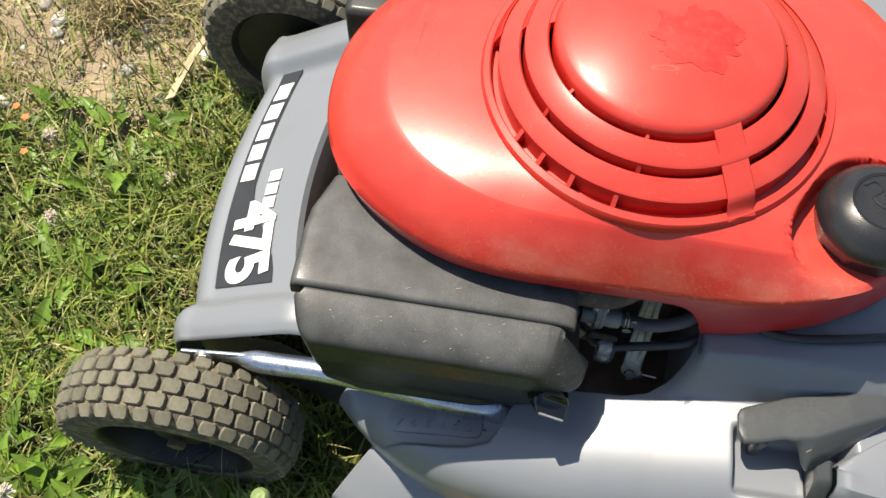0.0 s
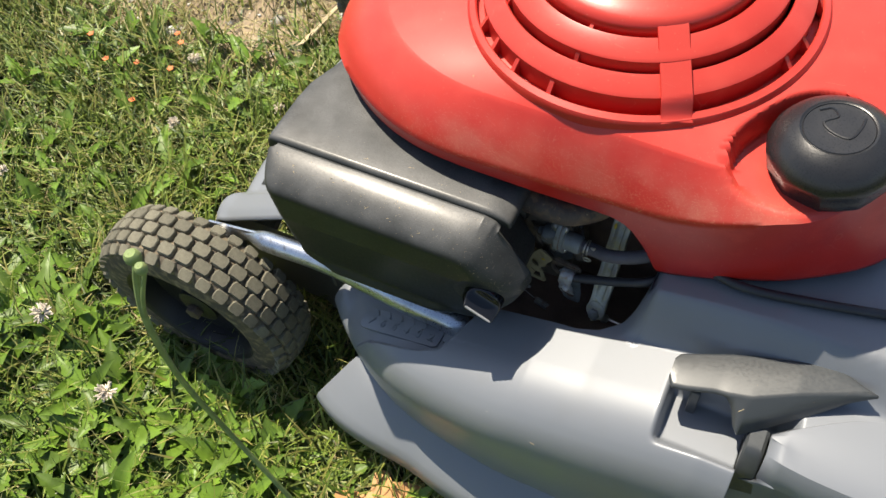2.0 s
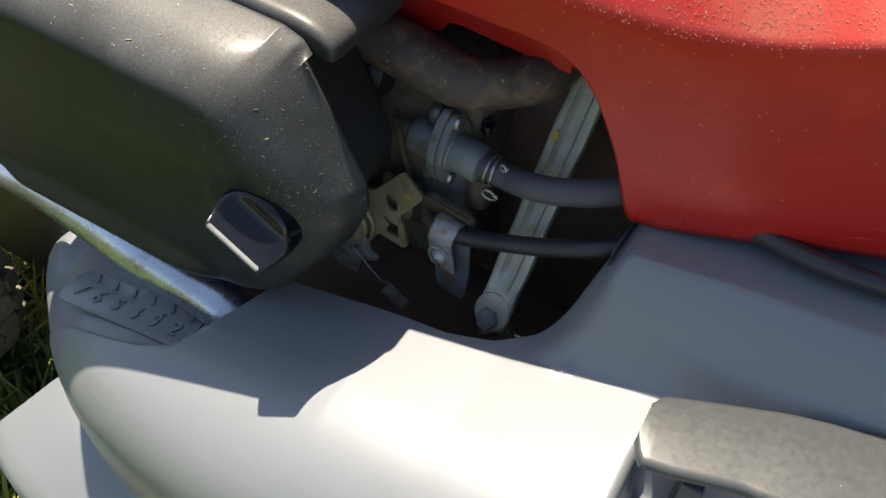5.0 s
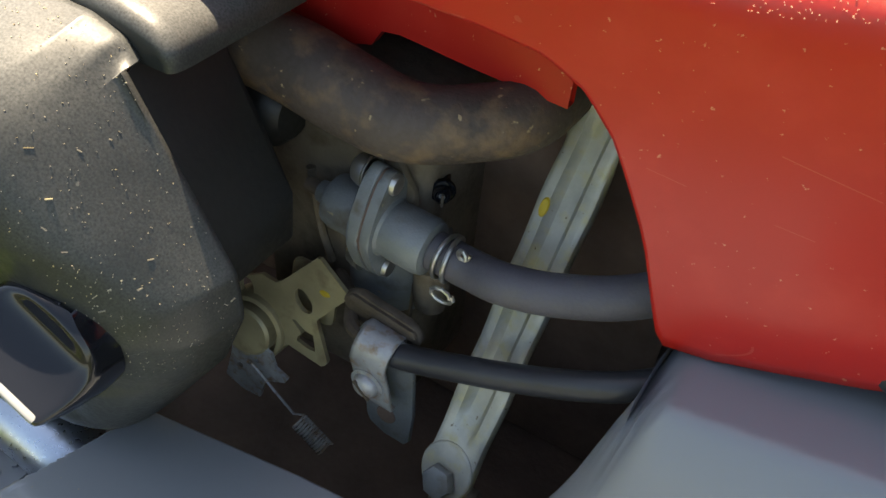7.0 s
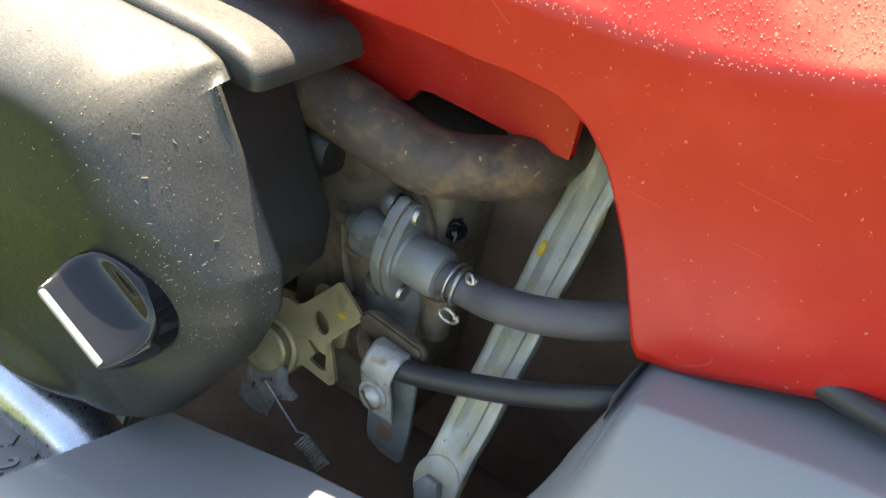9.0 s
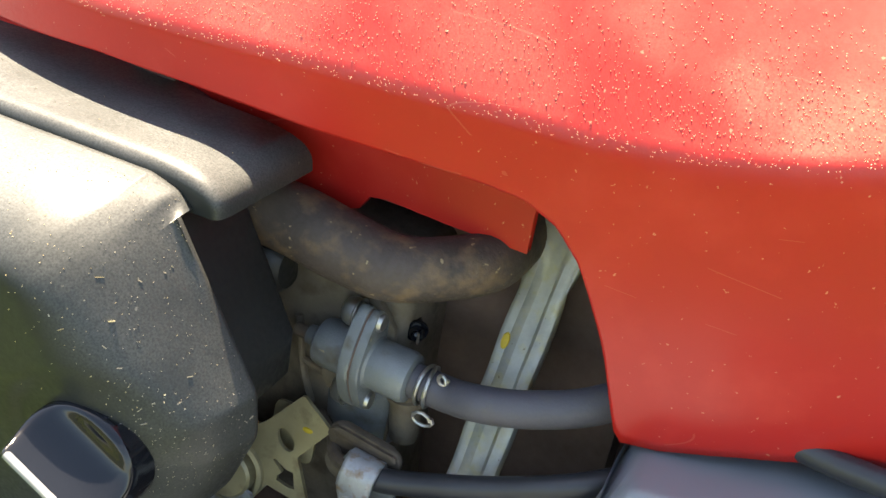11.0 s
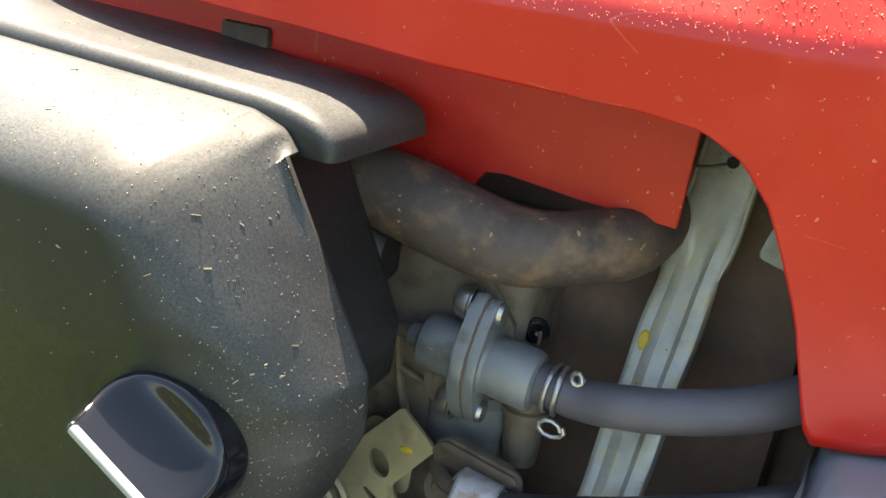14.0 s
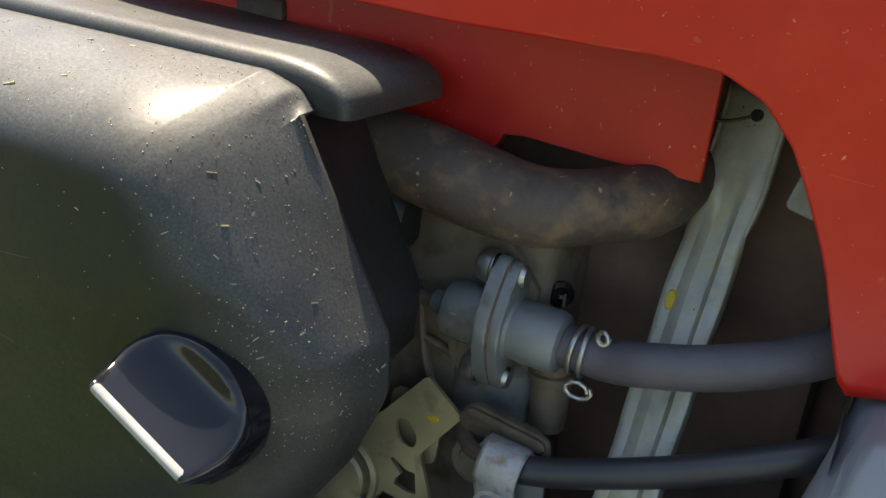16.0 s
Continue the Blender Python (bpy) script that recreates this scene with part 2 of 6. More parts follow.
def add_fade_and_sheen(m, tone, most):
    """Paler tone on the faces that look up: bleaching, with sky and sun sheen put into the colour."""
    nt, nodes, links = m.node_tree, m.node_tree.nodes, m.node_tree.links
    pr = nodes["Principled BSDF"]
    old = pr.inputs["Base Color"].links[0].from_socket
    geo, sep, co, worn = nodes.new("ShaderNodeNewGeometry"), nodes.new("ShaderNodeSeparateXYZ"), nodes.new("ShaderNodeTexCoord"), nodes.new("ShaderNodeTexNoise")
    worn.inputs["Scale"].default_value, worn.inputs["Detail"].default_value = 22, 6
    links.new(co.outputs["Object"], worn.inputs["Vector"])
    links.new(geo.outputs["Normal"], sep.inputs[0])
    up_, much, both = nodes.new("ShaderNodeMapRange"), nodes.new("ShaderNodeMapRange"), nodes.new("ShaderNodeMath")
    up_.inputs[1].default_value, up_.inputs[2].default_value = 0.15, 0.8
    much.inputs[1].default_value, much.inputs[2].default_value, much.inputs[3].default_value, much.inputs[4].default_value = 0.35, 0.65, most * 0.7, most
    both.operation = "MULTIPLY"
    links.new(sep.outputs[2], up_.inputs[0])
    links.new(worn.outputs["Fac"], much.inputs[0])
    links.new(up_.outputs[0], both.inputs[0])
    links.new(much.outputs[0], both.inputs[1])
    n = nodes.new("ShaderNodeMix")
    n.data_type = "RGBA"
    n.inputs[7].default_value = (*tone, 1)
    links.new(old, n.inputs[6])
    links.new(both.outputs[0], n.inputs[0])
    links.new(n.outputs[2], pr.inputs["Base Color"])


RED.node_tree.nodes["Principled BSDF"].inputs["Specular IOR Level"].default_value = 0.33
BLACK.node_tree.nodes["Principled BSDF"].inputs["Specular IOR Level"].default_value = 0.20
# grey dust by facing; brightness of the lit top and flank put into its tone
add_dust_and_light(BLACK, (0.145, 0.150, 0.152), 0.0, 0.1, 1.0, (0.10, 0.97), (0.05, 0.72))
add_dust_and_light(BLACK, (0.128, 0.124, 0.112), 0.0, 0.1, 0.62, (0.10, 0.60), (0.20, 0.75), 0)
BLACK.node_tree.nodes["Principled BSDF"].inputs["Coat Weight"].default_value = 0.12
BLACK.node_tree.nodes["Principled BSDF"].inputs["Coat Roughness"].default_value = 0.20
# up-facing red: faded, and paled further to hold the sheen of sun and sky
add_fade_and_sheen(RED, (0.66, 0.115, 0.085), 0.44)
RED.node_tree.nodes["Principled BSDF"].inputs["Coat Weight"].default_value = 0.26
RED.node_tree.nodes["Principled BSDF"].inputs["Coat Roughness"].default_value = 0.20
add_dust_and_light(RED, (0.58, 0.34, 0.24), -0.1275, -0.106, 0.46, (0.3, 0.5), (0.40, 0.66))
SILVER.node_tree.nodes["Principled BSDF"].inputs["Roughness"].links[0].from_node.inputs[3].default_value = 0.45
SILVER.node_tree.nodes["Principled BSDF"].inputs["Roughness"].links[0].from_node.inputs[4].default_value = 0.50


def add_scuffs(m, tone, size, strength):
    """Thin crooked scratches and pale rubbed streaks."""
    nt, nodes, links = m.node_tree, m.node_tree.nodes, m.node_tree.links
    pr = nodes["Principled BSDF"]
    old = pr.inputs["Base Color"].links[0].from_socket
    co, stretch = nodes.new("ShaderNodeTexCoord"), nodes.new("ShaderNodeMapping")
    stretch.inputs["Scale"].default_value = (0.5, 2.4, 2.4)
    stretch.inputs["Rotation"].default_value = (0.2, 0.3, 0.5)
    links.new(co.outputs["Object"], stretch.inputs["Vector"])
    line, where = nodes.new("ShaderNodeTexNoise"), nodes.new("ShaderNodeTexNoise")
    line.inputs["Scale"].default_value, line.inputs["Detail"].default_value = size, 0.0
    where.inputs["Scale"].default_value, where.inputs["Detail"].default_value = size * 1.7, 2
    links.new(stretch.outputs["Vector"], line.inputs["Vector"])
    links.new(co.outputs["Object"], where.inputs["Vector"])

    def op(kind, a, b):
        n = nodes.new("ShaderNodeMath")
        n.operation = kind
        for k, v in enumerate((a, b)):
            if isinstance(v, (int, float)):
                n.inputs[k].default_value = v
            else:
                links.new(v, n.inputs[k])
        return n.outputs[0]

    thin = op("LESS_THAN", op("ABSOLUTE", op("SUBTRACT", line.outputs["Fac"], 0.5), 0), 0.0035)
    f = op("MULTIPLY", op("MULTIPLY", thin, op("GREATER_THAN", where.outputs["Fac"], 0.60)), strength)
    n = nodes.new("ShaderNodeMix")
    n.data_type = "RGBA"
    n.inputs[7].default_value = (*tone, 1)
    links.new(old, n.inputs[6])
    links.new(f, n.inputs[0])
    links.new(n.outputs[2], pr.inputs["Base Color"])


add_scuffs(RED, (0.70, 0.22, 0.15), 26, 0.20)
add_scuffs(BLACK, (0.16, 0.16, 0.155), 16, 0.30)


# ---- mesh helpers ----
def link_mesh(name, bm, mat_, parent=None, label="", smooth=True, limit=35):
    if smooth:
        for f in bm.faces:
            f.smooth = True
        for e in bm.edges:
            if len(e.link_faces) == 2 and e.calc_face_angle(0) > radians(limit):
                e.smooth = False
    me = bpy.data.meshes.new(name)
    bm.to_mesh(me)
    bm.free()
    me.materials.append(mat_)
    ob = new(name, me)
    if parent:
        ob.parent = parent
    if label:
        ob["label"] = label
    return ob


def part(name, bm, mat_, parent, label="", limit=35):
    return link_mesh(name, bm, mat_, parent, label, True, limit)


def thing(name, label, category, group="", kind=""):
    ob = new(name)
    ob.empty_display_size = 0.02
    return tagged(ob, label, category, group, kind)


def smooth_step(a, b, x):
    t = min(max((x - a) / (b - a), 0.0), 1.0)
    return t * t * (3 - 2 * t)


def lerp(points, x):
    """Piecewise linear through (x, y) pairs."""
    if x <= points[0][0]:
        return points[0][1]
    for (a, b), (c, d) in zip(points, points[1:]):
        if x <= c:
            return b + (d - b) * (x - a) / (c - a)
    return points[-1][1]


def box(lo, hi, bevel=0.002, seg=2, bm=None):
    bm = bm or bmesh.new()
    made = bmesh.ops.create_cube(bm, size=1)["verts"]
    for v in made:
        v.co = Vector([lo[i] + (v.co[i] + 0.5) * (hi[i] - lo[i]) for i in range(3)])
    if bevel:
        edges = list({e for v in made for e in v.link_edges})
        bmesh.ops.bevel(bm, geom=edges, offset=bevel, segments=seg, affect="EDGES", profile=0.5)
    return bm


def grid(rows, close_u=False, close_v=False, bm=None, cap=False):
    """A surface through rows of points."""
    bm = bm or bmesh.new()
    vs = [[bm.verts.new(p) for p in r] for r in rows]
    n, m = len(vs), len(vs[0])
    for i in range(n if close_v else n - 1):
        for j in range(m if close_u else m - 1):
            q = (vs[i][j], vs[i][(j + 1) % m], vs[(i + 1) % n][(j + 1) % m], vs[(i + 1) % n][j])
            if len(set(q)) == 4:
                bm.faces.new(q)
    if cap:
        bm.faces.new(list(reversed(vs[0])))
        bm.faces.new(vs[-1])
    bmesh.ops.recalc_face_normals(bm, faces=bm.faces)
    return bm


def curve_points(pts, steps=8):
    """Catmull-Rom through points."""
    p = [Vector(q) for q in pts]
    p = [2 * p[0] - p[1]] + p + [2 * p[-1] - p[-2]]
    out = []
    for i in range(1, len(p) - 2):
        for k in range(steps):
            t = k / steps
            out.append(0.5 * (2 * p[i] + (p[i + 1] - p[i - 1]) * t + (2 * p[i - 1] - 5 * p[i] + 4 * p[i + 1] - p[i + 2]) * t * t
                              + (3 * p[i] - p[i - 1] - 3 * p[i + 1] + p[i + 2]) * t ** 3))
    return out + [p[-2]]


def tube(pts, radius, sides=14, steps=8, cap=True, bm=None, flat=1.0):
    c = curve_points(pts, steps) if steps else [Vector(q) for q in pts]
    rows, up = [], None
    for i, q in enumerate(c):
        d = (c[min(i + 1, len(c) - 1)] - c[max(i - 1, 0)]).normalized()
        if up is None:
            up = d.orthogonal().normalized()
        up = (up - d * up.dot(d)).normalized()
        side = d.cross(up)
        r = radius(i / (len(c) - 1)) if callable(radius) else radius
        rows.append([q + (up * math.cos(a) + side * math.sin(a) * flat) * r for a in [2 * math.pi * k / sides for k in range(sides)]])
    return grid(rows, close_u=True, bm=bm, cap=cap)


def lathe(profile, m=None, n=32, a0=0.0, a1=360.0, bm=None):
    """(radius, height) pairs turned round z; m places it."""
    m = m or Matrix()
    full = abs(a1 - a0) >= 359.9
    angles = [radians(a0 + (a1 - a0) * k / n) for k in range(n if full else n + 1)]
    rows = [[m @ Vector((r * math.cos(a), r * math.sin(a), z)) for a in angles] for r, z in profile]
    return grid(rows, close_u=full, bm=bm)


def sector(profile, centre, a0, a1, n=24, bm=None):
    """A closed (radius, height) outline swept over an arc, with end faces."""
    rows = []
    for k in range(n + 1):
        a = radians(a0 + (a1 - a0) * k / n)
        rows.append([Vector((centre[0] + r * math.cos(a), centre[1] + r * math.sin(a), z)) for r, z in profile])
    return grid(rows, close_u=True, bm=bm, cap=True)


def axis(at, toward):
    """A placing whose z points from one place toward another."""
    d = Vector(toward) - Vector(at)
    return Matrix.Translation(at) @ d.to_track_quat("Z", "Y").to_matrix().to_4x4()


def plate(outline, m, thick, bm=None, bevel=0.0):
    """A flat outline (x, y) in the plane of m, given a thickness."""
    bm = bm or bmesh.new()
    a = [bm.verts.new(m @ Vector((x, y, 0))) for x, y in outline]
    b = [bm.verts.new(m @ Vector((x, y, thick))) for x, y in outline]
    fs = [bm.faces.new(list(reversed(a))), bm.faces.new(b)]
    for i in range(len(a)):
        j = (i + 1) % len(a)
        fs.append(bm.faces.new((a[i], a[j], b[j], b[i])))
    if bevel:
        es = list({e for f in fs[:2] for e in f.edges})
        bmesh.ops.bevel(bm, geom=es, offset=bevel, segments=2, affect="EDGES", profile=0.5)
    bmesh.ops.recalc_face_normals(bm, faces=bm.faces)
    return bm


def round_rect(w, h, r, n=5):
    out = []
    for cx, cy, a in ((w / 2 - r, h / 2 - r, 0), (-w / 2 + r, h / 2 - r, 90), (-w / 2 + r, -h / 2 + r, 180), (w / 2 - r, -h / 2 + r, 270)):
        out += [(cx + r * math.cos(radians(a + 90 * k / n)), cy + r * math.sin(radians(a + 90 * k / n))) for k in range(n + 1)]
    return out


def hexagon(r):
    return [(r * math.cos(radians(60 * k)), r * math.sin(radians(60 * k))) for k in range(6)]


def text_mesh(name, words, size, m, mat_, parent, depth=0.0003, label="", bold=0.0):
    """Lettering in the built-in font, as a mesh."""
    cu = bpy.data.curves.new(name, "FONT")
    cu.body, cu.size, cu.extrude, cu.align_x, cu.align_y = words, size, depth, "CENTER", "CENTER"
    cu.offset = bold
    tmp = bpy.data.objects.new(name, cu)
    me = bpy.data.meshes.new_from_object(tmp)
    bpy.data.objects.remove(tmp)
    me.transform(m)
    me.materials.append(mat_)
    ob = new(name, me)
    ob.parent = parent
    if label:
        ob["label"] = label
    return ob


# ---- the lawn mower ----
mower = thing("lawn_mower", "old red and silver petrol lawn mower standing on weedy grass", "lawn mower")

# -- deck --
DECK_CY = 0.03


def deck_top(x):
    return lerp([(-0.24, 0.120), (-0.17, 0.147), (-0.10, 0.1755), (0.0, 0.2060), (0.04, 0.2150), (0.09, 0.2285), (0.12, 0.236), (0.4, 0.240)], x)


def recess(x, y):
    """The sunk pocket with the height scale, at the end of the front lever."""
    edge = lerp([(-0.19, -0.199), (-0.17, -0.199), (-0.133, -0.197), (-0.10, -0.1985), (-0.085, -0.1975), (-0.070, -0.193), (-0.0615, -0.178), (-0.055, -0.162), (-0.050, -0.148), (-0.047, -0.12)], x)
    return smooth_step(edge, edge + 0.0035, y) * smooth_step(-0.185, -0.165, x) * lerp([(-0.13, 0.008), (-0.075, 0.016)], x) if x < -0.047 else 0.0


def deck_profile():
    """(distance out, share of the drop to the fold): flat top, full round shoulder, a side that draws in above the skirt."""
    pts = [(0.125 + 0.00145 * k, 0.43 * (1 - (1 - max(0.0, (k * 0.00145 - 0.087) / 0.0535) ** 2.3) ** (1 / 2.3))) for k in range(87)]
    for k in range(19, 37):
        a = math.pi / 2 * k / 36
        if 0.212 + 0.0535 * math.sin(a) ** (2 / 2.3) < 0.2505:
            continue
        pts.append((0.212 + 0.0535 * math.sin(a) ** (2 / 2.3), 0.43 * (1 - max(0.0, math.cos(a)) ** (2 / 2.3))))
    return pts + [(0.2658, 0.50), (0.2656, 0.60), (0.2650, 0.70), (0.2641, 0.80), (0.2630, 0.88), (0.2617, 0.95), (0.2606, 0.985), (0.2602, 1.0)]


DECK_SHAPE = deck_profile()
FOLD_Z = 0.083


def deck_section(x0, a, sgn):
    """One section outward from the blade's axis, from the top over the side to the skirt's lip."""
    out = []
    dx, dy = math.sin(a), -math.cos(a)
    nose = smooth_step(radians(8), radians(30), -a)
    for r, g in DECK_SHAPE:
        q = r + nose * smooth_step(0.205, 0.237, r) * (0.011 - 0.005 * smooth_step(0.245, 0.266, r))
        x, y = x0 + dx * q, DECK_CY + sgn * dy * q
        top = deck_top(x)
        out.append((x, y, top - (top - FOLD_Z) * g))
    b_ = max(a, -radians(37.4))
    dx, dy = math.sin(b_), -math.cos(b_)
    wide = 0.82 + 0.83 * smooth_step(radians(15), radians(39), -b_)
    low = 0.006 * smooth_step(radians(18), radians(37), -b_)
    for r, z in ((0.2612, 0.0822), (0.264, 0.0806), (0.270, 0.0770), (0.280, 0.0705), (0.289, 0.0635), (0.2940, 0.0580), (0.2960, 0.0530), (0.2960, 0.036), (0.292, 0.030), (0.286, 0.036), (0.262, 0.056), (0.255, 0.070), (0.250, 0.11)):
        q = (0.2602 + (r - 0.2602) * wide if r > 0.2602 else r) + 0.006 * nose * (1 - smooth_step(0.262, 0.288, r))
        out.append((x0 + dx * q, DECK_CY + sgn * dy * q, z - low * smooth_step(0.262, 0.294, r)))
    return out


def build_deck_side(sgn, end=0.30):
    rows = [deck_section(0.0, -radians(45.5) * (1 - k / 170), sgn) for k in range(170)]
    return rows + [deck_section(end * k / 170, 0.0, sgn) for k in range(171)]


def rise_top(x):
    """Height of the ridge behind the opening, where the deck steps up to the hood."""
    return lerp([(0.05, 0.2545), (0.064, 0.2570), (0.10, 0.2635), (0.14, 0.267), (0.3, 0.262)], x)


def trim_opening(rows):
    """The opening beside the engine: its edge runs low, then climbs to the hood; behind it the deck rises to the hood's skirt.
    The pocket for the adjusting lever and the rear wheel's arch are cut away."""
    for r in rows:
        n = max(2, len([q for q in r[:84] if q[1] > -0.185]))
        lo_y = r[n - 1][1]
        for i in range(n):
            px, py, pz = r[i]
            if px > -0.21:
                y_in = lerp([(-0.175, -0.143), (-0.09, -0.150), (0.02, -0.153), (0.035, -0.150), (0.048, -0.141), (0.056, -0.132), (0.060, -0.122), (0.0645, -0.100), (0.10, -0.09), (0.16, -0.02), (0.2, 0.05), (0.3, 0.1)], px)
                y_in = max(y_in, lo_y + 0.03)
                f = i / max(n - 1, 1)
                y = py + (y_in + (lo_y - y_in) * f - py) * smooth_step(-0.21, -0.150, px)
                f = smooth_step(0.045, 0.067, px) * max(0.0, min(1.0, (y + 0.1520) / 0.0205))
                f += 0.06 * math.sin(2 * math.pi * f) * -0.5
                r[i] = (px, y, pz + (rise_top(px) - pz) * f + 0.10 * min(0.012, max(0.0, y + 0.132)) * f)
        for i, (px, py, pz) in enumerate(r):
            if px > 0.12 and py < -0.184 and pz > FOLD_Z:
                pz = FOLD_Z + (pz - FOLD_Z) * (deck_top(0.13) - FOLD_Z) / (deck_top(px) - FOLD_Z)
            end = lerp([(0.0, 0.122), (0.15, 0.122), (0.172, 0.126), (0.19, 0.133), (0.203, 0.142), (0.3, 0.142)], pz)
            if py < -0.184:
                px = min(px, end)
            pz -= recess(px, py) * max(0.0, (pz - FOLD_Z) / (deck_top(px) - FOLD_Z))
            inside = smooth_step(0.0895, 0.0950, px) * smooth_step(-0.2150, -0.2050, py) * (1 - smooth_step(0.158, 0.170, px)) * (1 - smooth_step(-0.174, -0.166, py))
            if py < -0.145 and pz > 0.20:
                pz -= (pz - 0.2110) * inside
            r[i] = (px, py, pz)
    return rows


near = trim_opening(build_deck_side(1))
deck_mesh = grid(near)
bmesh.ops.remove_doubles(deck_mesh, verts=deck_mesh.verts, dist=0.00005)
deck = part("deck", deck_mesh, SILVER, mower, "scuffed silver-grey painted mower deck", limit=100)
sol = deck.modifiers.new("thickness", "SOLIDIFY")
sol.thickness, sol.offset = 0.003, -1
part("deck_side", grid(build_deck_side(-1)), SILVER, deck)


def front_top(x, y):
    z = 0.123 + 0.57 * (x + 0.322)
    z = min(z, 0.172 + 0.1 * (x + 0.236))
    collar = max(smooth_step(-0.090, -0.108, y), smooth_step(0.146, 0.164, y))
    return z + 0.015 * collar


def neck_edge(y):
    """The apron's front edge in plan between its two wheel collars."""
    return -0.352 + 1.0 * (y - 0.015) ** 2


def front_edge(y):
    q = min(max(y, -0.098), 0.148)
    flare = max(smooth_step(-0.094, -0.112, y), smooth_step(0.144, 0.164, y))
    round_ = max(smooth_step(-0.114, -0.134, y), smooth_step(0.172, 0.198, y)) ** 2
    return neck_edge(q) - 0.0115 * flare + 0.006 * round_


rows = []
ys = [-0.1335 + 0.3295 * k / 90 for k in range(91)]
for y in ys:
    xf = front_edge(y)
    side = max(smooth_step(-0.116, -0.136, y), smooth_step(0.176, 0.196, y))
    inner = -0.150 - 0.105 * math.sqrt(max(0.0, 1 - ((y - 0.02) / 0.20) ** 2))
    row = [(xf + 0.004, y, 0.024), (xf - 0.001, y, 0.028), (xf, y, 0.05), (xf + 0.001, y, 0.075), (xf + 0.002, y, 0.094 - 0.006 * side)]
    for k in range(1, 7):
        t = k / 6
        x = xf + 0.002 + 0.018 * (1 - math.cos(t * math.pi / 2))
        zt = front_top(xf + 0.022, y)
        row.append((x, y, 0.094 + (zt - 0.094) * math.sin(t * math.pi / 2) - 0.006 * side * t))
    for k in range(1, 15):
        x = xf + 0.020 + (inner - xf - 0.020) * k / 14
        row.append((x, y, front_top(x, y) - 0.006 * side ** 2))
    zt = front_top(inner, y)
    row += [(inner + 0.004, y, zt - 0.004), (inner + 0.006, y, zt - 0.02), (inner + 0.006, y, 0.09)]
    rows.append(row)
front = part("front_apron", grid(rows), SILVER, deck, "silver front apron with a dark decal")
sol = front.modifiers.new("thickness", "SOLIDIFY")
sol.thickness, sol.offset = 0.004, -1
# wall beside the wheel, under the collar, and the housing behind it
part("wheel_well", grid([[(x, -0.122 - 0.02 * smooth_step(-0.25, -0.19, x), z) for x in (-0.325, -0.29, -0.25, -0.22, -0.19)] for z in (0.02, 0.06, 0.10, 0.128)]), GRIP, deck,
     "dark grey wheel well")
part("wheel_well", grid([[(x, 0.182, z) for x in (-0.325, -0.26, -0.19)] for z in (0.02, 0.08, 0.135)]), RIM, deck, "dark wheel well")
part("engine_base", lathe([(0.0, 0.150), (0.21, 0.150), (0.22, 0.140), (0.222, 0.09)], Matrix.Translation((0.0, 0.02, 0)), 48), ENGINE, deck, "dark engine base plate")
part("opening_wall", grid([[(0.060, -0.131, z), (0.0605, -0.120, z), (0.064, -0.09, z), (0.066, -0.03, z)] for z in (0.14, 0.2, 0.2560)]), SILVER, deck)

# -- rear end of the deck --
rows = []
for k in range(31):
    x = 0.155 + 0.30 * k / 30
    w = 0.006 * math.exp(-k * 0.5)
    y0 = lerp([(0.155, -0.1860), (0.163, -0.1795), (0.19, -0.1615), (0.205, -0.1545), (0.27, -0.138)], x)
    rows.append([(x, y0, 0.205), (x, y0 - 0.0005, 0.234), (x, y0 - 0.0030, 0.2385), (x, y0 * 0.6 - 0.196 * 0.4, 0.2390), (x, -0.196 + w, 0.238 - w * 0.3), (x, -0.206 + w, 0.234), (x, -0.211 + w, 0.226), (x, -0.213 + w, 0.214),
                 (x + 0.002, -0.210, 0.213), (x - 0.016 * (k == 0), -0.206, 0.195), (x - 0.030 * (k == 0), -0.205, 0.15), (x - 0.034 * (k == 0), -0.204, 0.10), (x - 0.034 * (k == 0), -0.204, 0.03)])
rear = part("rear_cover", grid(rows), SILVER, mower, "silver rear deck cover behind the lever")
sol = rear.modifiers.new("thickness", "SOLIDIFY")
sol.thickness, sol.offset = 0.003, -1
part("badge_plug", lathe([(0.0, 0.0035), (0.009, 0.003), (0.012, 0.001), (0.0125, -0.002)], Matrix.Translation((0.2035, -0.2062, 0.171)) @ Matrix.Rotation(radians(90), 4, "X") @ Matrix.Diagonal((1, 0.65, 1, 1)), 24), GRIP, rear, "oval grey plug")
part("dark_opening", box((0.192, -0.2085, 0.04), (0.36, -0.203, 0.150), 0.01, 3), RIM, rear, "black discharge opening")
# tongue under the adjusting lever
tongue = []
for k in range(13):
    t = k / 12
    y, z = -0.184 - 0.024 * t, 0.231 - 0.004 * t - 0.05 * max(0.0, t - 0.55) ** 1.4
    tongue.append([(0.1425, y, z - 0.03), (0.1425, y, z - 0.002), (0.1440, y, z), (0.1525, y, z), (0.1545, y, z - 0.0015), (0.1585, y + 0.002, z - 0.03)])
part("pivot_tongue", grid(tongue, close_u=True, cap=True), GRIP, deck, "grey pivot tongue")


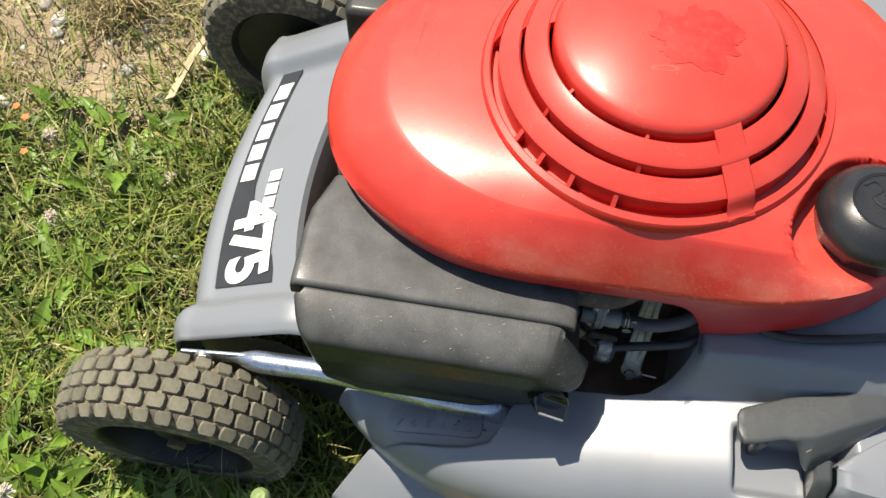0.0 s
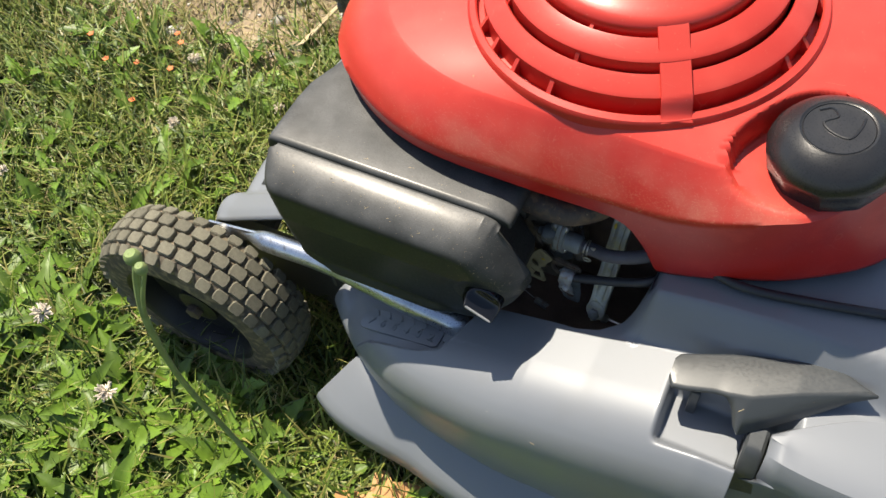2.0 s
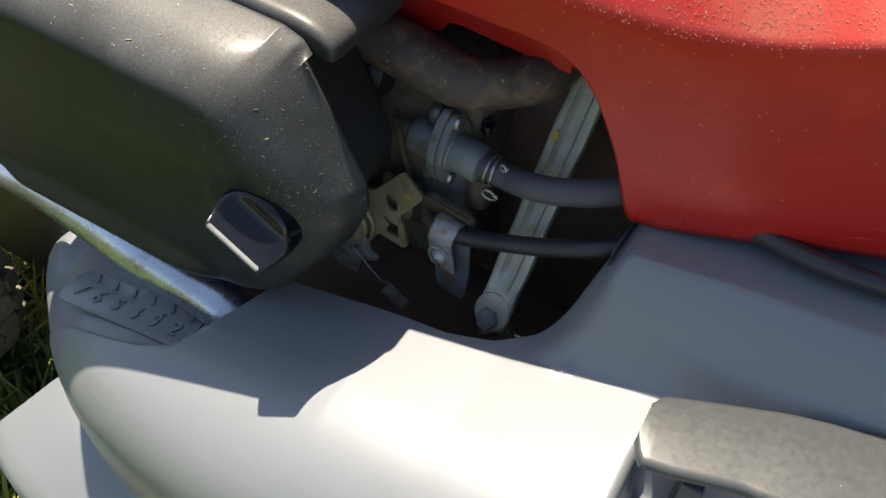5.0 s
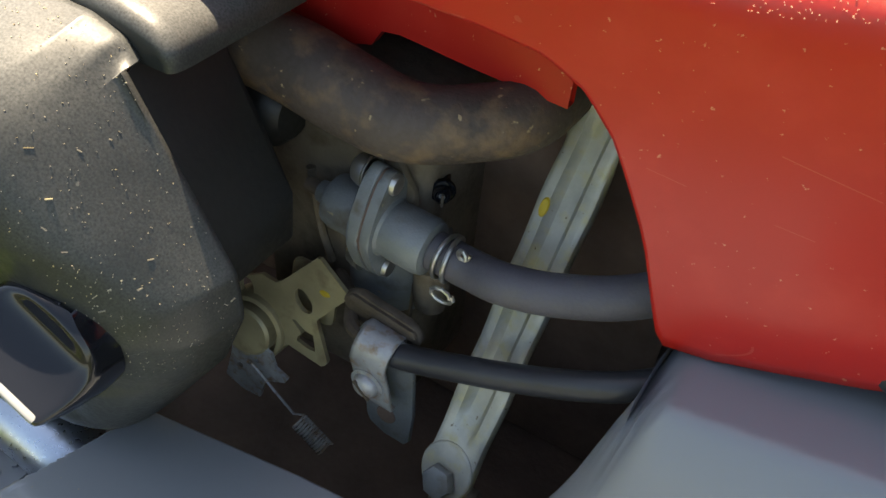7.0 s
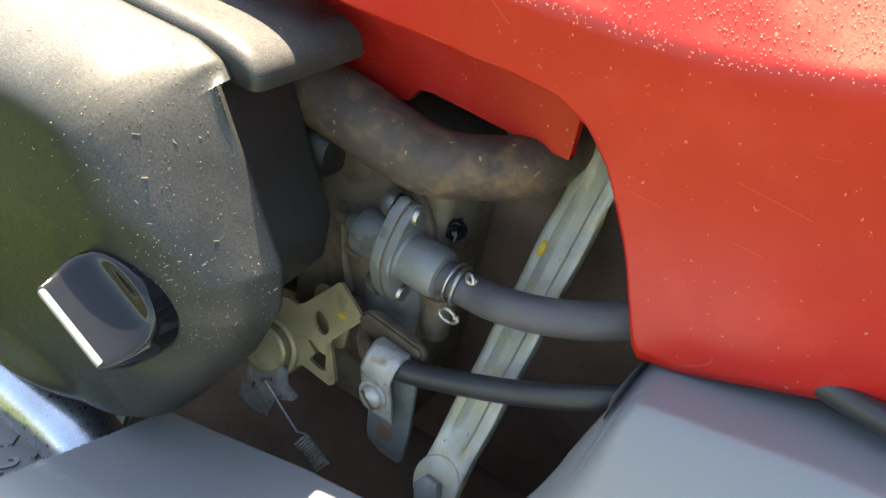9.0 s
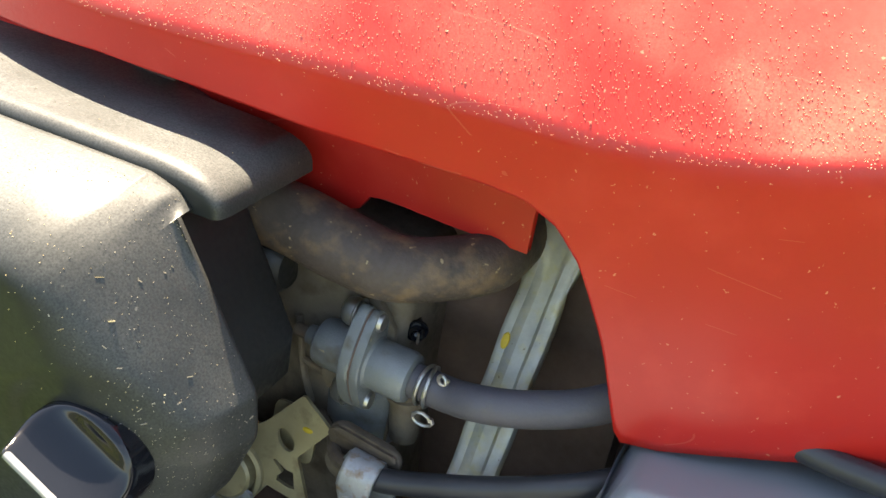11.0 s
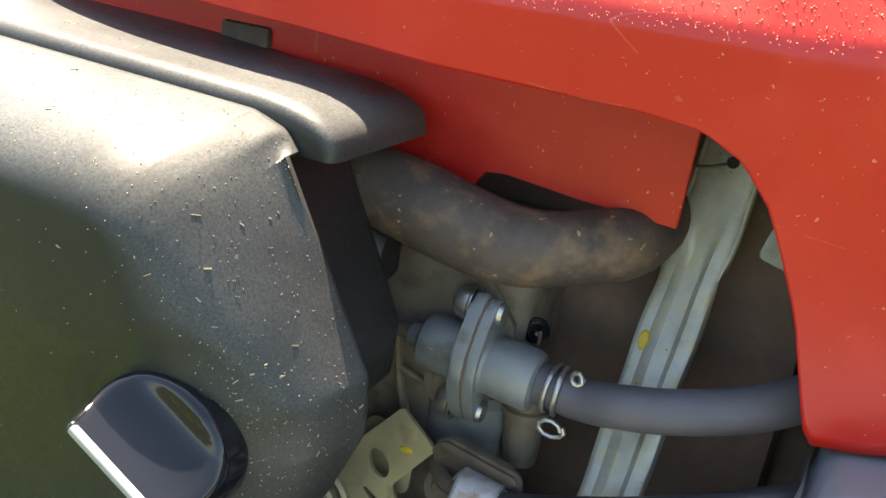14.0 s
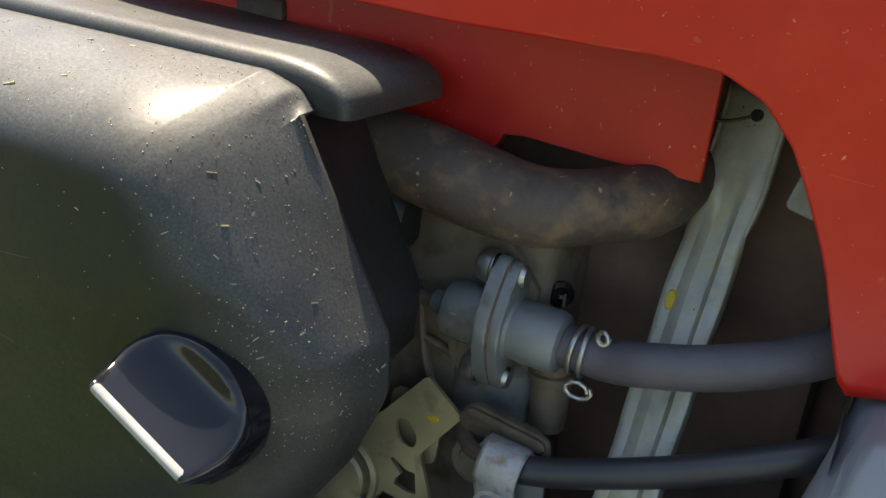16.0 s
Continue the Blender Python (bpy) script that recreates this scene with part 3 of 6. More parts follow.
def build_lever():
    """The flat front grip and its pointed, rounded tail."""
    top = lambda x: lerp([(0.089, 0.2440), (0.12, 0.2468), (0.16, 0.2510), (0.20, 0.2530)], x)
    rows = []
    n = 60
    for k in range(n + 1):
        t = k / n
        x = 0.089 + 0.113 * t
        back = lerp([(0.089, -0.1650), (0.0910, -0.1612), (0.095, -0.1595), (0.121, -0.1503), (0.153, -0.1428), (0.177, -0.1380), (0.202, -0.1485)], x)
        frontw = lerp([(0.089, -0.178), (0.092, -0.1845), (0.10, -0.1835), (0.118, -0.1790), (0.124, -0.1790), (0.129, -0.1820), (0.132, -0.1890), (0.136, -0.1935), (0.138, -0.1925), (0.163, -0.1745), (0.19, -0.1550), (0.202, -0.1492)], x)
        depth = lerp([(0.089, 0.0035), (0.124, 0.0035), (0.132, 0.014), (0.138, 0.016), (0.163, 0.0125), (0.19, 0.006), (0.201, 0.003)], x)
        z = top(x)
        fold = frontw if x < 0.124 else max(frontw, lerp([(0.124, -0.1790), (0.138, -0.1765), (0.163, -0.1645), (0.19, -0.1530), (0.202, -0.1491)], x))
        tall = depth + 0.006 * smooth_step(0.126, 0.14, x) * (1 - smooth_step(0.17, 0.20, x))
        e = min(0.0018, (back - fold) * 0.3)
        rows.append([(x, back, z - depth), (x, back, z - e * 0.6), (x, back - e * 0.4, z - e * 0.15), (x, back - e, z), (x, (back + fold) / 2, z + 0.0003), (x, fold + 1.6 * e, z),
                     (x, fold + 0.5 * e, z - 0.0003), (x, fold, z - 0.0012), (x, fold + (frontw - fold) * 0.55, z - 0.0012 - (tall - 0.0012) * 0.36), (x, frontw, z - tall * 0.85), (x, frontw + 0.001, z - tall)])
    bm = grid(rows, close_u=True, cap=True)
    return part("adjusting_lever", bm, GRIP, mower, "grey satin height adjusting lever", limit=50)


lever_grip = build_lever()
part("lever_stem", box((0.104, -0.182, 0.190), (0.110, -0.168, 0.240), 0.001), GRIP, lever_grip, "dark stem with a light edge")

# -- height scale beside the front lever --
SC = Matrix.Translation((-0.1115, -0.1780, 0.1585)) @ Matrix.Rotation(radians(-12.5), 4, "Y") @ Matrix.Diagonal((1.17, 1.1, 1, 1))
scale_plate = part("height_scale", plate(round_rect(0.062, 0.017, 0.004), SC, 0.0016, bevel=0.0005), SILVER, mower, "embossed height scale on the deck")
for k, c in enumerate("765432"):
    text_mesh("numeral", c, 0.0085, SC @ Matrix.Translation((-0.0235 + 0.0095 * k, -0.002, 0.0018)) @ Matrix.Rotation(radians(-8), 4, "Z"), SILVER, scale_plate, 0.0006, bold=0.0001)
    part("notch_mark", box((-0.0006, -0.0022, 0), (0.0006, 0.0022, 0.001), 0.0), SILVER, scale_plate).data.transform(SC @ Matrix.Translation((-0.0215 + 0.0095 * k, 0.0055, 0.0015)) @ Matrix.Rotation(radians(30), 4, "Z"))

# -- front height lever: a bright tube with a flattened, bolted end --
lever = part("height_lever", tube([(-0.280, -0.1502, 0.1588), (-0.25, -0.1528, 0.1640), (-0.20, -0.1550, 0.1715), (-0.150, -0.1596, 0.1770), (-0.110, -0.1636, 0.1795), (-0.080, -0.1640, 0.1768), (-0.066, -0.1645, 0.1718), (-0.056, -0.1645, 0.1660)], lambda t: 0.0030 + 0.0058 * smooth_step(0.0, 0.14, t) + 0.0022 * smooth_step(0.30, 0.60, t), 22, 8), BRIGHT, mower, "bright steel height lever tube")
part("flattened_end", plate([(-0.030, -0.0065), (0.030, -0.0062), (0.034, 0.0), (0.030, 0.0062), (-0.030, 0.0065), (-0.036, 0.0)], Matrix.Translation((-0.288, -0.1495, 0.1565)) @ Matrix.Rotation(radians(-12), 4, "Y") @ Matrix.Rotation(radians(80), 4, "X"), 0.003, bevel=0.001), BRIGHT, lever)
part("washer", lathe([(0.0, 0.003), (0.0075, 0.003), (0.008, 0.0), (0.0, 0.0)], axis((-0.300, -0.1525, 0.154), (-0.300, -0.20, 0.170)), 20), ZINC, lever, "zinc washer")
part("bolt_head", plate(hexagon(0.0062), axis((-0.300, -0.1545, 0.1547), (-0.300, -0.20, 0.170)), 0.0055, bevel=0.0008), ZINC, lever, "zinc hexagon bolt")
part("lever_hole", lathe([(0.0, 0.0012), (0.003, 0.0012), (0.0034, 0.0)], axis((-0.115, -0.1680, 0.1860), (-0.115, -0.20, 0.220)), 14), RIM, lever, "dark hole in the tube")

# -- decal on the apron: dark band, white bars for the maker's name, the model number --
def on_apron(s, w):
    """A place on the decal: s along the apron (0 far, 1 near), w up its slope in metres."""
    y = 0.150 - 0.232 * s
    x = neck_edge(y) + 0.021 + 0.004 * s + w
    return Vector((x, y, front_top(x, y) + 0.0012))


def decal_strip(s0, s1, w0, w1, lift, n=18):
    f0 = w0 if callable(w0) else (lambda s: w0)
    f1 = w1 if callable(w1) else (lambda s: w1)
    return grid([[on_apron(s0 + (s1 - s0) * k / n, f0(s0 + (s1 - s0) * k / n) + (f1(s0 + (s1 - s0) * k / n) - f0(s0 + (s1 - s0) * k / n)) * j / 3) + Vector((0, 0, lift)) for j in range(4)] for k in range(n + 1)])


decal = part("decal", decal_strip(0.0, 1.0, 0.0, lambda s: 0.021 + 0.034 * smooth_step(0.55, 0.95, s), 0.0), DECAL_DARK, deck, "dark decal with white bars and the number 475")
for k in range(5):
    s0 = 0.055 + 0.098 * k
    part("white_bar", decal_strip(s0, s0 + 0.078, 0.003, 0.018, 0.0005, 4), DECAL_WHITE, decal)
for k in range(3):
    s0 = 0.50 + 0.062 * k
    part("white_bar", decal_strip(s0, s0 + 0.05, 0.034, 0.046, 0.0005, 3), DECAL_WHITE, decal)
for k, c in enumerate("475"):
    s = 0.70 + 0.115 * k
    a, b, d = on_apron(s, 0.028), on_apron(s + 0.05, 0.028), on_apron(s, 0.045)
    ex = (b - a).normalized()
    ey = ((d - a) - ex * (d - a).dot(ex)).normalized()
    ez = ex.cross(ey)
    if ez.z < 0:
        ez = -ez
        ey = ez.cross(ex)
    m = Matrix.Translation(a + Vector((0, 0, 0.0008))) @ Matrix((ex, ey, ez)).transposed().to_4x4() @ Matrix.Diagonal((1.05, 1.12, 1, 1))
    text_mesh("numeral", c, 0.055, m, DECAL_WHITE, decal, 0.0002, bold=0.0022)

# -- wheels --
def build_wheel(at, out):
    """Tyre, rim and hub; the tread blocks follow as pieces of their own. out: the side the rim faces."""
    m = Matrix.Translation(at) @ Matrix.Rotation(radians(90), 4, "X")
    R, W = 0.0985, 0.027
    wheel = part("wheel", lathe([(0.066, W), (0.072, W + 0.001), (0.082, W + 0.0005), (0.090, W - 0.002), (0.0945, W - 0.006), (0.0965, W - 0.014), (0.0972, 0.0),
                                 (0.0965, -W + 0.014), (0.0945, -W + 0.006), (0.090, -W + 0.002), (0.082, -W - 0.0005), (0.072, -W - 0.001), (0.066, -W)], m, 72), RUBBER, mower,
                 "dusty knobbly front tyre on a black wheel")
    part("rim", lathe([(0.066, W), (0.064, W - 0.001), (0.062, W - 0.004), (0.060, W - 0.022), (0.050, W - 0.026), (0.022, W - 0.024), (0.020, W - 0.012), (0.012, W - 0.010), (0.0, W - 0.010)] if out > 0 else
                       [(0.066, -W), (0.064, -W + 0.001), (0.062, -W + 0.004), (0.060, -W + 0.022), (0.050, -W + 0.026), (0.022, -W + 0.024), (0.020, -W + 0.012), (0.012, -W + 0.010), (0.0, -W + 0.010)], m, 48), RIM, wheel, "black hollow wheel rim")
    part("rim_back", lathe([(0.066, -W), (0.060, -W + 0.006), (0.0, -W + 0.008)] if out > 0 else [(0.066, W), (0.060, W - 0.006), (0.0, W - 0.008)], m, 40), RIM, wheel)
    part("axle_bolt", plate(hexagon(0.008), m @ Matrix.Translation((0, 0, (W - 0.010) * out)), 0.007 * out, bevel=0.001), RUST, wheel, "dull axle bolt")
    return wheel, m, R, W


def tread_mesh(w, l, h):
    """One hexagonal tread block."""
    bm = bmesh.new()
    o = [(-l / 2, -w * 0.26), (-l * 0.39, -w / 2), (l * 0.39, -w / 2), (l / 2, -w * 0.26), (l / 2, w * 0.26), (l * 0.39, w / 2), (-l * 0.39, w / 2), (-l / 2, w * 0.26)]
    rows = [[(x * k, y * k, z) for x, y in o] for k, z in ((1.05, -0.003), (1.0, h * 0.7), (0.91, h))]
    grid(rows, close_u=True, bm=bm)
    bm.faces.new([v for v in bm.verts if v.co.z > h * 0.9])
    bmesh.ops.recalc_face_normals(bm, faces=bm.faces)
    me = bpy.data.meshes.new("tread_block")
    bm.to_mesh(me)
    bm.free()
    me.materials.append(TREAD)
    return me


HEX, LUG = tread_mesh(0.0112, 0.0144, 0.0042), tread_mesh(0.0100, 0.0120, 0.0036)


def tread(wheel, m, R, W):
    for row, (off, me, tilt) in enumerate(((-0.0225, LUG, -28), (-0.0118, HEX, -6), (0.0, HEX, 0), (0.0118, HEX, 6), (0.0225, LUG, 28))):
        for k in range(36):
            a = 2 * math.pi * (k + 0.5 * (row % 2)) / 36
            r = 0.0970 - (0.0012 if abs(tilt) == 6 else 0.0048 if tilt else 0.0)
            b = new("tread_block", me)
            b.parent = wheel
            b.matrix_basis = m @ Matrix.Rotation(a, 4, "Z") @ Matrix.Translation((r, 0, off)) @ Matrix.Rotation(radians(90 - tilt), 4, "Y") @ Matrix.Rotation(radians(90), 4, "Z")


wheel_near = build_wheel((-0.325, -0.187, 0.084), 1)
wheel_far = build_wheel((-0.325, 0.238, 0.084), -1)

# -- red hood --
def hood_outline():
    """Plan of the hood's rim with its outward directions."""
    pts = []
    n = 110
    for k in range(n):
        u = math.pi / 2 + math.pi * k / n
        c, s = math.cos(u), math.sin(u)
        e = 2 / 2.15
        pts.append((-0.06 - 0.145 * abs(c) ** e, math.copysign(abs(s) ** e, s) * 0.127))
    pts += [(-0.06 + 0.12 * k / 60, -0.127) for k in range(60)]
    for k in range(n):
        u = -math.pi / 2 + math.pi * k / n
        c, s_ = math.cos(u), math.sin(u)
        pts.append((0.06 + 0.14 * abs(c) ** 0.8, math.copysign(abs(s_) ** 0.8, s_) * 0.127))
    pts += [(0.06 - 0.12 * k / 30, 0.127) for k in range(30)]
    out = []
    for i, p in enumerate(pts):
        a, b = Vector(pts[i - 1]), Vector(pts[(i + 1) % len(pts)])
        t = (b - a).normalized()
        out.append((Vector(p), Vector((t.y, -t.x))))
    return out


def hood_rim(x, y):
    if y > 0.05:
        return 0.30 if x < 0.06 else 0.262
    return lerp([(-0.21, 0.306), (-0.15, 0.3125), (-0.079, 0.3155), (-0.050, 0.3143), (-0.020, 0.3124), (0.018, 0.3118), (0.029, 0.3108), (0.0365, 0.3070), (0.0425, 0.300), (0.0465, 0.2920), (0.0512, 0.2820), (0.0575, 0.2622), (0.0590, 0.2592), (0.0612, 0.2578), (0.065, 0.2588), (0.075, 0.2622), (0.085, 0.2655), (0.095, 0.2683), (0.105, 0.2715), (0.12, 0.2735), (0.14, 0.2755), (0.17, 0.2790), (0.21, 0.284)], x)


CAP_AT = Vector((0.1325, -0.0765))


def crease_z(x):
    """Height of the hood's crease: it climbs towards the rear."""
    return lerp([(-0.2, 0.3250), (0.04, 0.3258), (0.06, 0.3280), (0.08, 0.3325), (0.10, 0.3395), (0.12, 0.3460), (0.20, 0.3480)], x)


def flare(n):
    """How far the crease stands out from the plan: more round the front than along the side."""
    return 0.006 - 0.0055 * smooth_step(0.3, 0.9, -n.y)


def lean(n):
    """The rear end of the hood leans forward as it rises."""
    return 0.016 * smooth_step(0.25, 0.8, n.x)


def hood_point(p, n, level, z_rim):
    z = z_rim + (crease_z(p.x) - z_rim) * level
    side = smooth_step(0.3, 0.9, -n.y)
    q = p + n * ((flare(n) - 0.0078 * (crease_z(p.x) - z) / 0.0625) * side + 0.006 * level * (1 - side) - lean(n) * level)
    return Vector((q.x, q.y, z))


cols = hood_outline()
rows = []
for lv in (0.0, 0.04, 0.2, 0.4, 0.6, 0.8, 0.92, 1.0):
    rows.append([hood_point(p, n, lv, hood_rim(p.x, p.y)) for p, n in cols])


def shoulder_z(p):
    """The shoulder ends higher beside the starter, where it runs up to the grille's rim."""
    return 0.3600 + 0.0050 * smooth_step(0.155, 0.118, p.length)


def shoulder(x):
    """How far in the shoulder reaches: broad in front, tight beside the starter."""
    return lerp([(-0.21, 0.036), (-0.15, 0.032), (-0.08, 0.026), (-0.02, 0.0195), (0.10, 0.0195), (0.15, 0.022), (0.21, 0.024)], x)


for k in range(1, 12):
    s = k / 11
    row = []
    for p, n in cols:
        soft = 0.15 + 0.30 * smooth_step(-0.03, -0.13, p.x)
        a, b = (1 - soft) * s + soft * (1 - math.cos(s * math.pi / 2)), (1 - soft) * s + soft * math.sin(s * math.pi / 2)
        row.append(Vector((*(p + n * (flare(n) - lean(n) - (shoulder(p.x) + flare(n)) * a)), crease_z(p.x) + (shoulder_z(p) - crease_z(p.x)) * b)))
    rows.append(row)
base = rows[-1]
STEPS = 48
for k in range(1, STEPS + 1):
    t = k / STEPS
    row = []
    for q in base:
        a = math.atan2(q.y, q.x)
        g = Vector((0.104 * math.cos(a), 0.104 * math.sin(a), 0.3685))
        v = q.lerp(g, t)
        span = (Vector((q.x, q.y)) - Vector((g.x, g.y))).length
        v.z += 0.05 * span * t * (1 - t)
        row.append(v)
    rows.append(row)
# sunk flat seat round the fuel cap, widest towards the near front
for r in rows[8:]:
    for v in r:
        q = Vector((v.x, v.y)) - CAP_AT
        turn = math.cos(math.atan2(q.y, q.x) - radians(212))
        R = 0.0375 + 0.0160 * max(0.0, turn) ** 5
        v.z -= max(0.0, v.z - 0.3490) * smooth_step(R + 0.0028, R - 0.0020, q.length)
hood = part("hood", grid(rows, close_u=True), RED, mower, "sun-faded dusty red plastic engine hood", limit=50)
sol = hood.modifiers.new("thickness", "SOLIDIFY")
sol.thickness, sol.offset = 0.0028, -1
# inner red skirt behind the opening
prof = [(-0.14, 0.280), (-0.060, 0.282), (-0.024, 0.2825), (-0.020, 0.2835), (-0.0175, 0.2875), (-0.013, 0.288), (0.004, 0.2865), (0.0255, 0.2855)]
bm = grid([[(x, -0.098 - 0.006 * smooth_step(0.0, -0.1, x) - dy, z0 + (0.326 - z0) * f) for x, z0 in prof] for dy, f in ((0, 0), (0, 0.4), (0, 1), (-0.003, 1), (-0.003, 0.4), (-0.003, 0))], close_v=True)
part("inner_skirt", bm, RED, hood, "red inner skirt of the hood")

# -- starter grille: stepped rings, slots between them, a dome --
RC = (0.0, 0.002)


def ring_outline(r0, r1, z0, z1, depth):
    return [(r0, z0 - depth), (r0, z0 - 0.0012), (r0 + 0.0012, z0), (r1 - 0.0015, z1), (r1, z1 - 0.0015), (r1, z1 - depth)]


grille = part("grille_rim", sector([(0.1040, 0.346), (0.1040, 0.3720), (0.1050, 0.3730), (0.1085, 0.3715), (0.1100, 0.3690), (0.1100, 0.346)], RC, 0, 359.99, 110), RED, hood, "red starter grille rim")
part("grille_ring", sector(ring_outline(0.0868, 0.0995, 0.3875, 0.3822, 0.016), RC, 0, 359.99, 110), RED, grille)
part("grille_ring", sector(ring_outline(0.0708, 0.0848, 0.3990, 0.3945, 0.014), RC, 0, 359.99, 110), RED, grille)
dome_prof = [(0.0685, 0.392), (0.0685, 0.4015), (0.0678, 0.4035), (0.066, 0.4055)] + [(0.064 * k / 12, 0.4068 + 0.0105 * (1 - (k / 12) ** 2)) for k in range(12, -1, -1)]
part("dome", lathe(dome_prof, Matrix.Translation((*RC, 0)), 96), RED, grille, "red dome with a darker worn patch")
part("grille_back", sector([(0.0684, 0.395), (0.0684, 0.4005), (0.0716, 0.3985), (0.0716, 0.392)], RC, 8, 176, 60), RED, grille)
part("grille_back", sector([(0.0844, 0.385), (0.0844, 0.3940), (0.0881, 0.3870), (0.0881, 0.380)], RC, 8, 176, 60), RED, grille)
part("grille_back", sector([(0.0999, 0.372), (0.0999, 0.3815), (0.1041, 0.3725), (0.1041, 0.366)], RC, 8, 176, 60), RED, grille)
SP0, SP1 = Vector((0.0290, -0.0480)), Vector((0.0512, -0.0946))
sdir = (SP1 - SP0).normalized()
sside = Vector((-sdir.y, sdir.x))
spoke_z = [(0.050, 0.4108), (0.0620, 0.4066), (0.0685, 0.4032), (0.0860, 0.3922), (0.1015, 0.3818), (0.1060, 0.3732), (0.1100, 0.3705)]
rows = []
for w_ in (-0.0087, -0.0082, 0.0, 0.0082, 0.0087):
    row = []
    for k in range(41):
        q = SP0 + sdir * ((SP1 - SP0).length * k / 40) + sside * w_
        row.append((q.x, q.y, lerp(spoke_z, (q - Vector(RC)).length) - 0.0002 - (0.0005 if abs(w_) > 0.0085 else 0)))
    rows.append(row)
spoke = part("spoke", grid(rows), RED, grille)
sol = spoke.modifiers.new("thickness", "SOLIDIFY")
sol.thickness, sol.offset = 0.008, -1
for a in (218, 229.5, 242, 257.5, 339, 350):
    part("fin", sector([(0.0985, 0.362), (0.0985, 0.3800), (0.1042, 0.3722), (0.1042, 0.362)], RC, a - 0.8, a + 0.8, 2), RED, grille)
for a in (219, 262):
    part("fin", sector([(0.0843, 0.380), (0.0843, 0.3920), (0.0882, 0.3850), (0.0882, 0.378)], RC, a - 0.8, a + 0.8, 2), RED, grille)
    part("fin", sector([(0.0683, 0.39), (0.0683, 0.3990), (0.0717, 0.3970), (0.0717, 0.388)], RC, a - 0.8, a + 0.8, 2), RED, grille)
part("grille_floor", sector([(0.0985, 0.355), (0.0985, 0.3672), (0.1045, 0.3664), (0.1045, 0.355)], RC, 0, 359.99, 110), RED, grille)
part("shaded_inside", lathe([(0.0, 0.372), (0.07, 0.370), (0.103, 0.352), (0.103, 0.346)], Matrix.Translation((*RC, 0)), 48), ENGINE, grille, "dark fan housing below the slots")
# worn darker patch left by fuel on the dome
patch = []
for k in range(180):
    a = 2 * math.pi * k / 180
    r = 0.020 * (1 + 0.42 * noise.noise(Vector((math.cos(a) * 1.6, math.sin(a) * 1.6, 3.3))) + 0.26 * noise.noise(Vector((math.cos(a) * 4, math.sin(a) * 4, 1.1))) + 0.10 * noise.noise(Vector((math.cos(a) * 14, math.sin(a) * 14, 5.1))))
    patch.append((0.012 + r * 1.35 * math.cos(a), -0.006 + r * 1.05 * math.sin(a)))
dome_z = lambda x, y: 0.4068 + 0.0105 * (1 - ((x - RC[0]) ** 2 + (y - RC[1]) ** 2) / 0.064 ** 2)
rows = [[(0.012 + (x - 0.012) * f, -0.006 + (y + 0.006) * f, dome_z(0.012 + (x - 0.012) * f, -0.006 + (y + 0.006) * f) + 0.0003) for x, y in patch] for f in (0.02, 0.25, 0.5, 0.75, 1.0)]
part("stain", grid(rows, close_u=True), STAIN, grille, "darker stained patch")


# -- faded label on the hood --
def on_hood(x, y, lift):
    """Height of the hood's front slope."""
    q = Vector((x, y))
    a = math.atan2(y, x)
    best = min(base, key=lambda b: abs(math.atan2(b.y, b.x) - a))
    rb = math.hypot(best.x, best.y)
    t = min(max((rb - q.length) / (rb - 0.104), 0), 1)
    return Vector((x, y, best.z + (0.3655 - best.z) * t + 0.05 * (rb - 0.104) * t * (1 - t) + lift))


lab = lambda u, v, lift: on_hood(-0.158 + 0.036 * u + 0.004 * v, -0.018 + 0.064 * v, lift)
label = part("label", grid([[lab(i / 8, j / 10, 0.0005) for i in range(9)] for j in range(11)]), LABEL_RED, hood, "faded red label with worn print")
for u0, u1, v0, v1 in ((0.82, 0.92, 0.08, 0.98), (0.66, 0.70, 0.2, 0.9), (0.55, 0.59, 0.12, 0.8), (0.42, 0.48, 0.3, 0.85), (0.24, 0.30, 0.15, 0.9), (0.10, 0.14, 0.3, 0.75)):
    n = int((v1 - v0) / 0.055)
    for k in range(n):
        if (k * 7 + int(u0 * 100)) % 6 == 0:
            continue
        part("print_bar", grid([[lab(u, v, 0.0009) for u in (u0, u1)] for v in (v0 + (v1 - v0) * k / n, v0 + (v1 - v0) * (k + 0.7) / n)]), INK, label)

# -- fuel cap --
cap_m = Matrix.Translation((CAP_AT.x, CAP_AT.y, 0.3455)) @ Matrix.Rotation(radians(-4), 4, "Y") @ Matrix.Diagonal((1, 1, 0.82, 1))
CAP_SIDE = [(0.0265, 0.0), (0.0310, 0.0015), (0.0325, 0.004), (0.0330, 0.010), (0.0338, 0.0165), (0.0342, 0.0200), (0.0340, 0.0235), (0.0328, 0.0285), (0.0295, 0.0345), (0.0245, 0.0392), (0.0195, 0.0418), (0.0188, 0.0412), (0.0178, 0.0410), (0.010, 0.0412), (0.0, 0.0412)]
rows = []
for r, h in CAP_SIDE:
    flat = smooth_step(0.0225, 0.0165, h) * 0.85
    row = []
    for k in range(96):
        a = 2 * math.pi * k / 96
        b = (a + 0.25) % (math.pi / 5) - math.pi / 10
        q = r * (1 - flat * 0.055 * math.sqrt(max(0.0, math.cos(b * 5))))
        row.append(cap_m @ Vector((q * math.cos(a), q * math.sin(a), h)))
    rows.append(row)
cap = part("fuel_cap", grid(rows, close_u=True), CAPBLACK, mower, "shiny black plastic fuel cap in the red hood", limit=40)
part("embossed_ring", lathe([(0.0174, 0.0408), (0.0178, 0.0417), (0.0183, 0.0408)], cap_m, 48), CAPBLACK, cap)
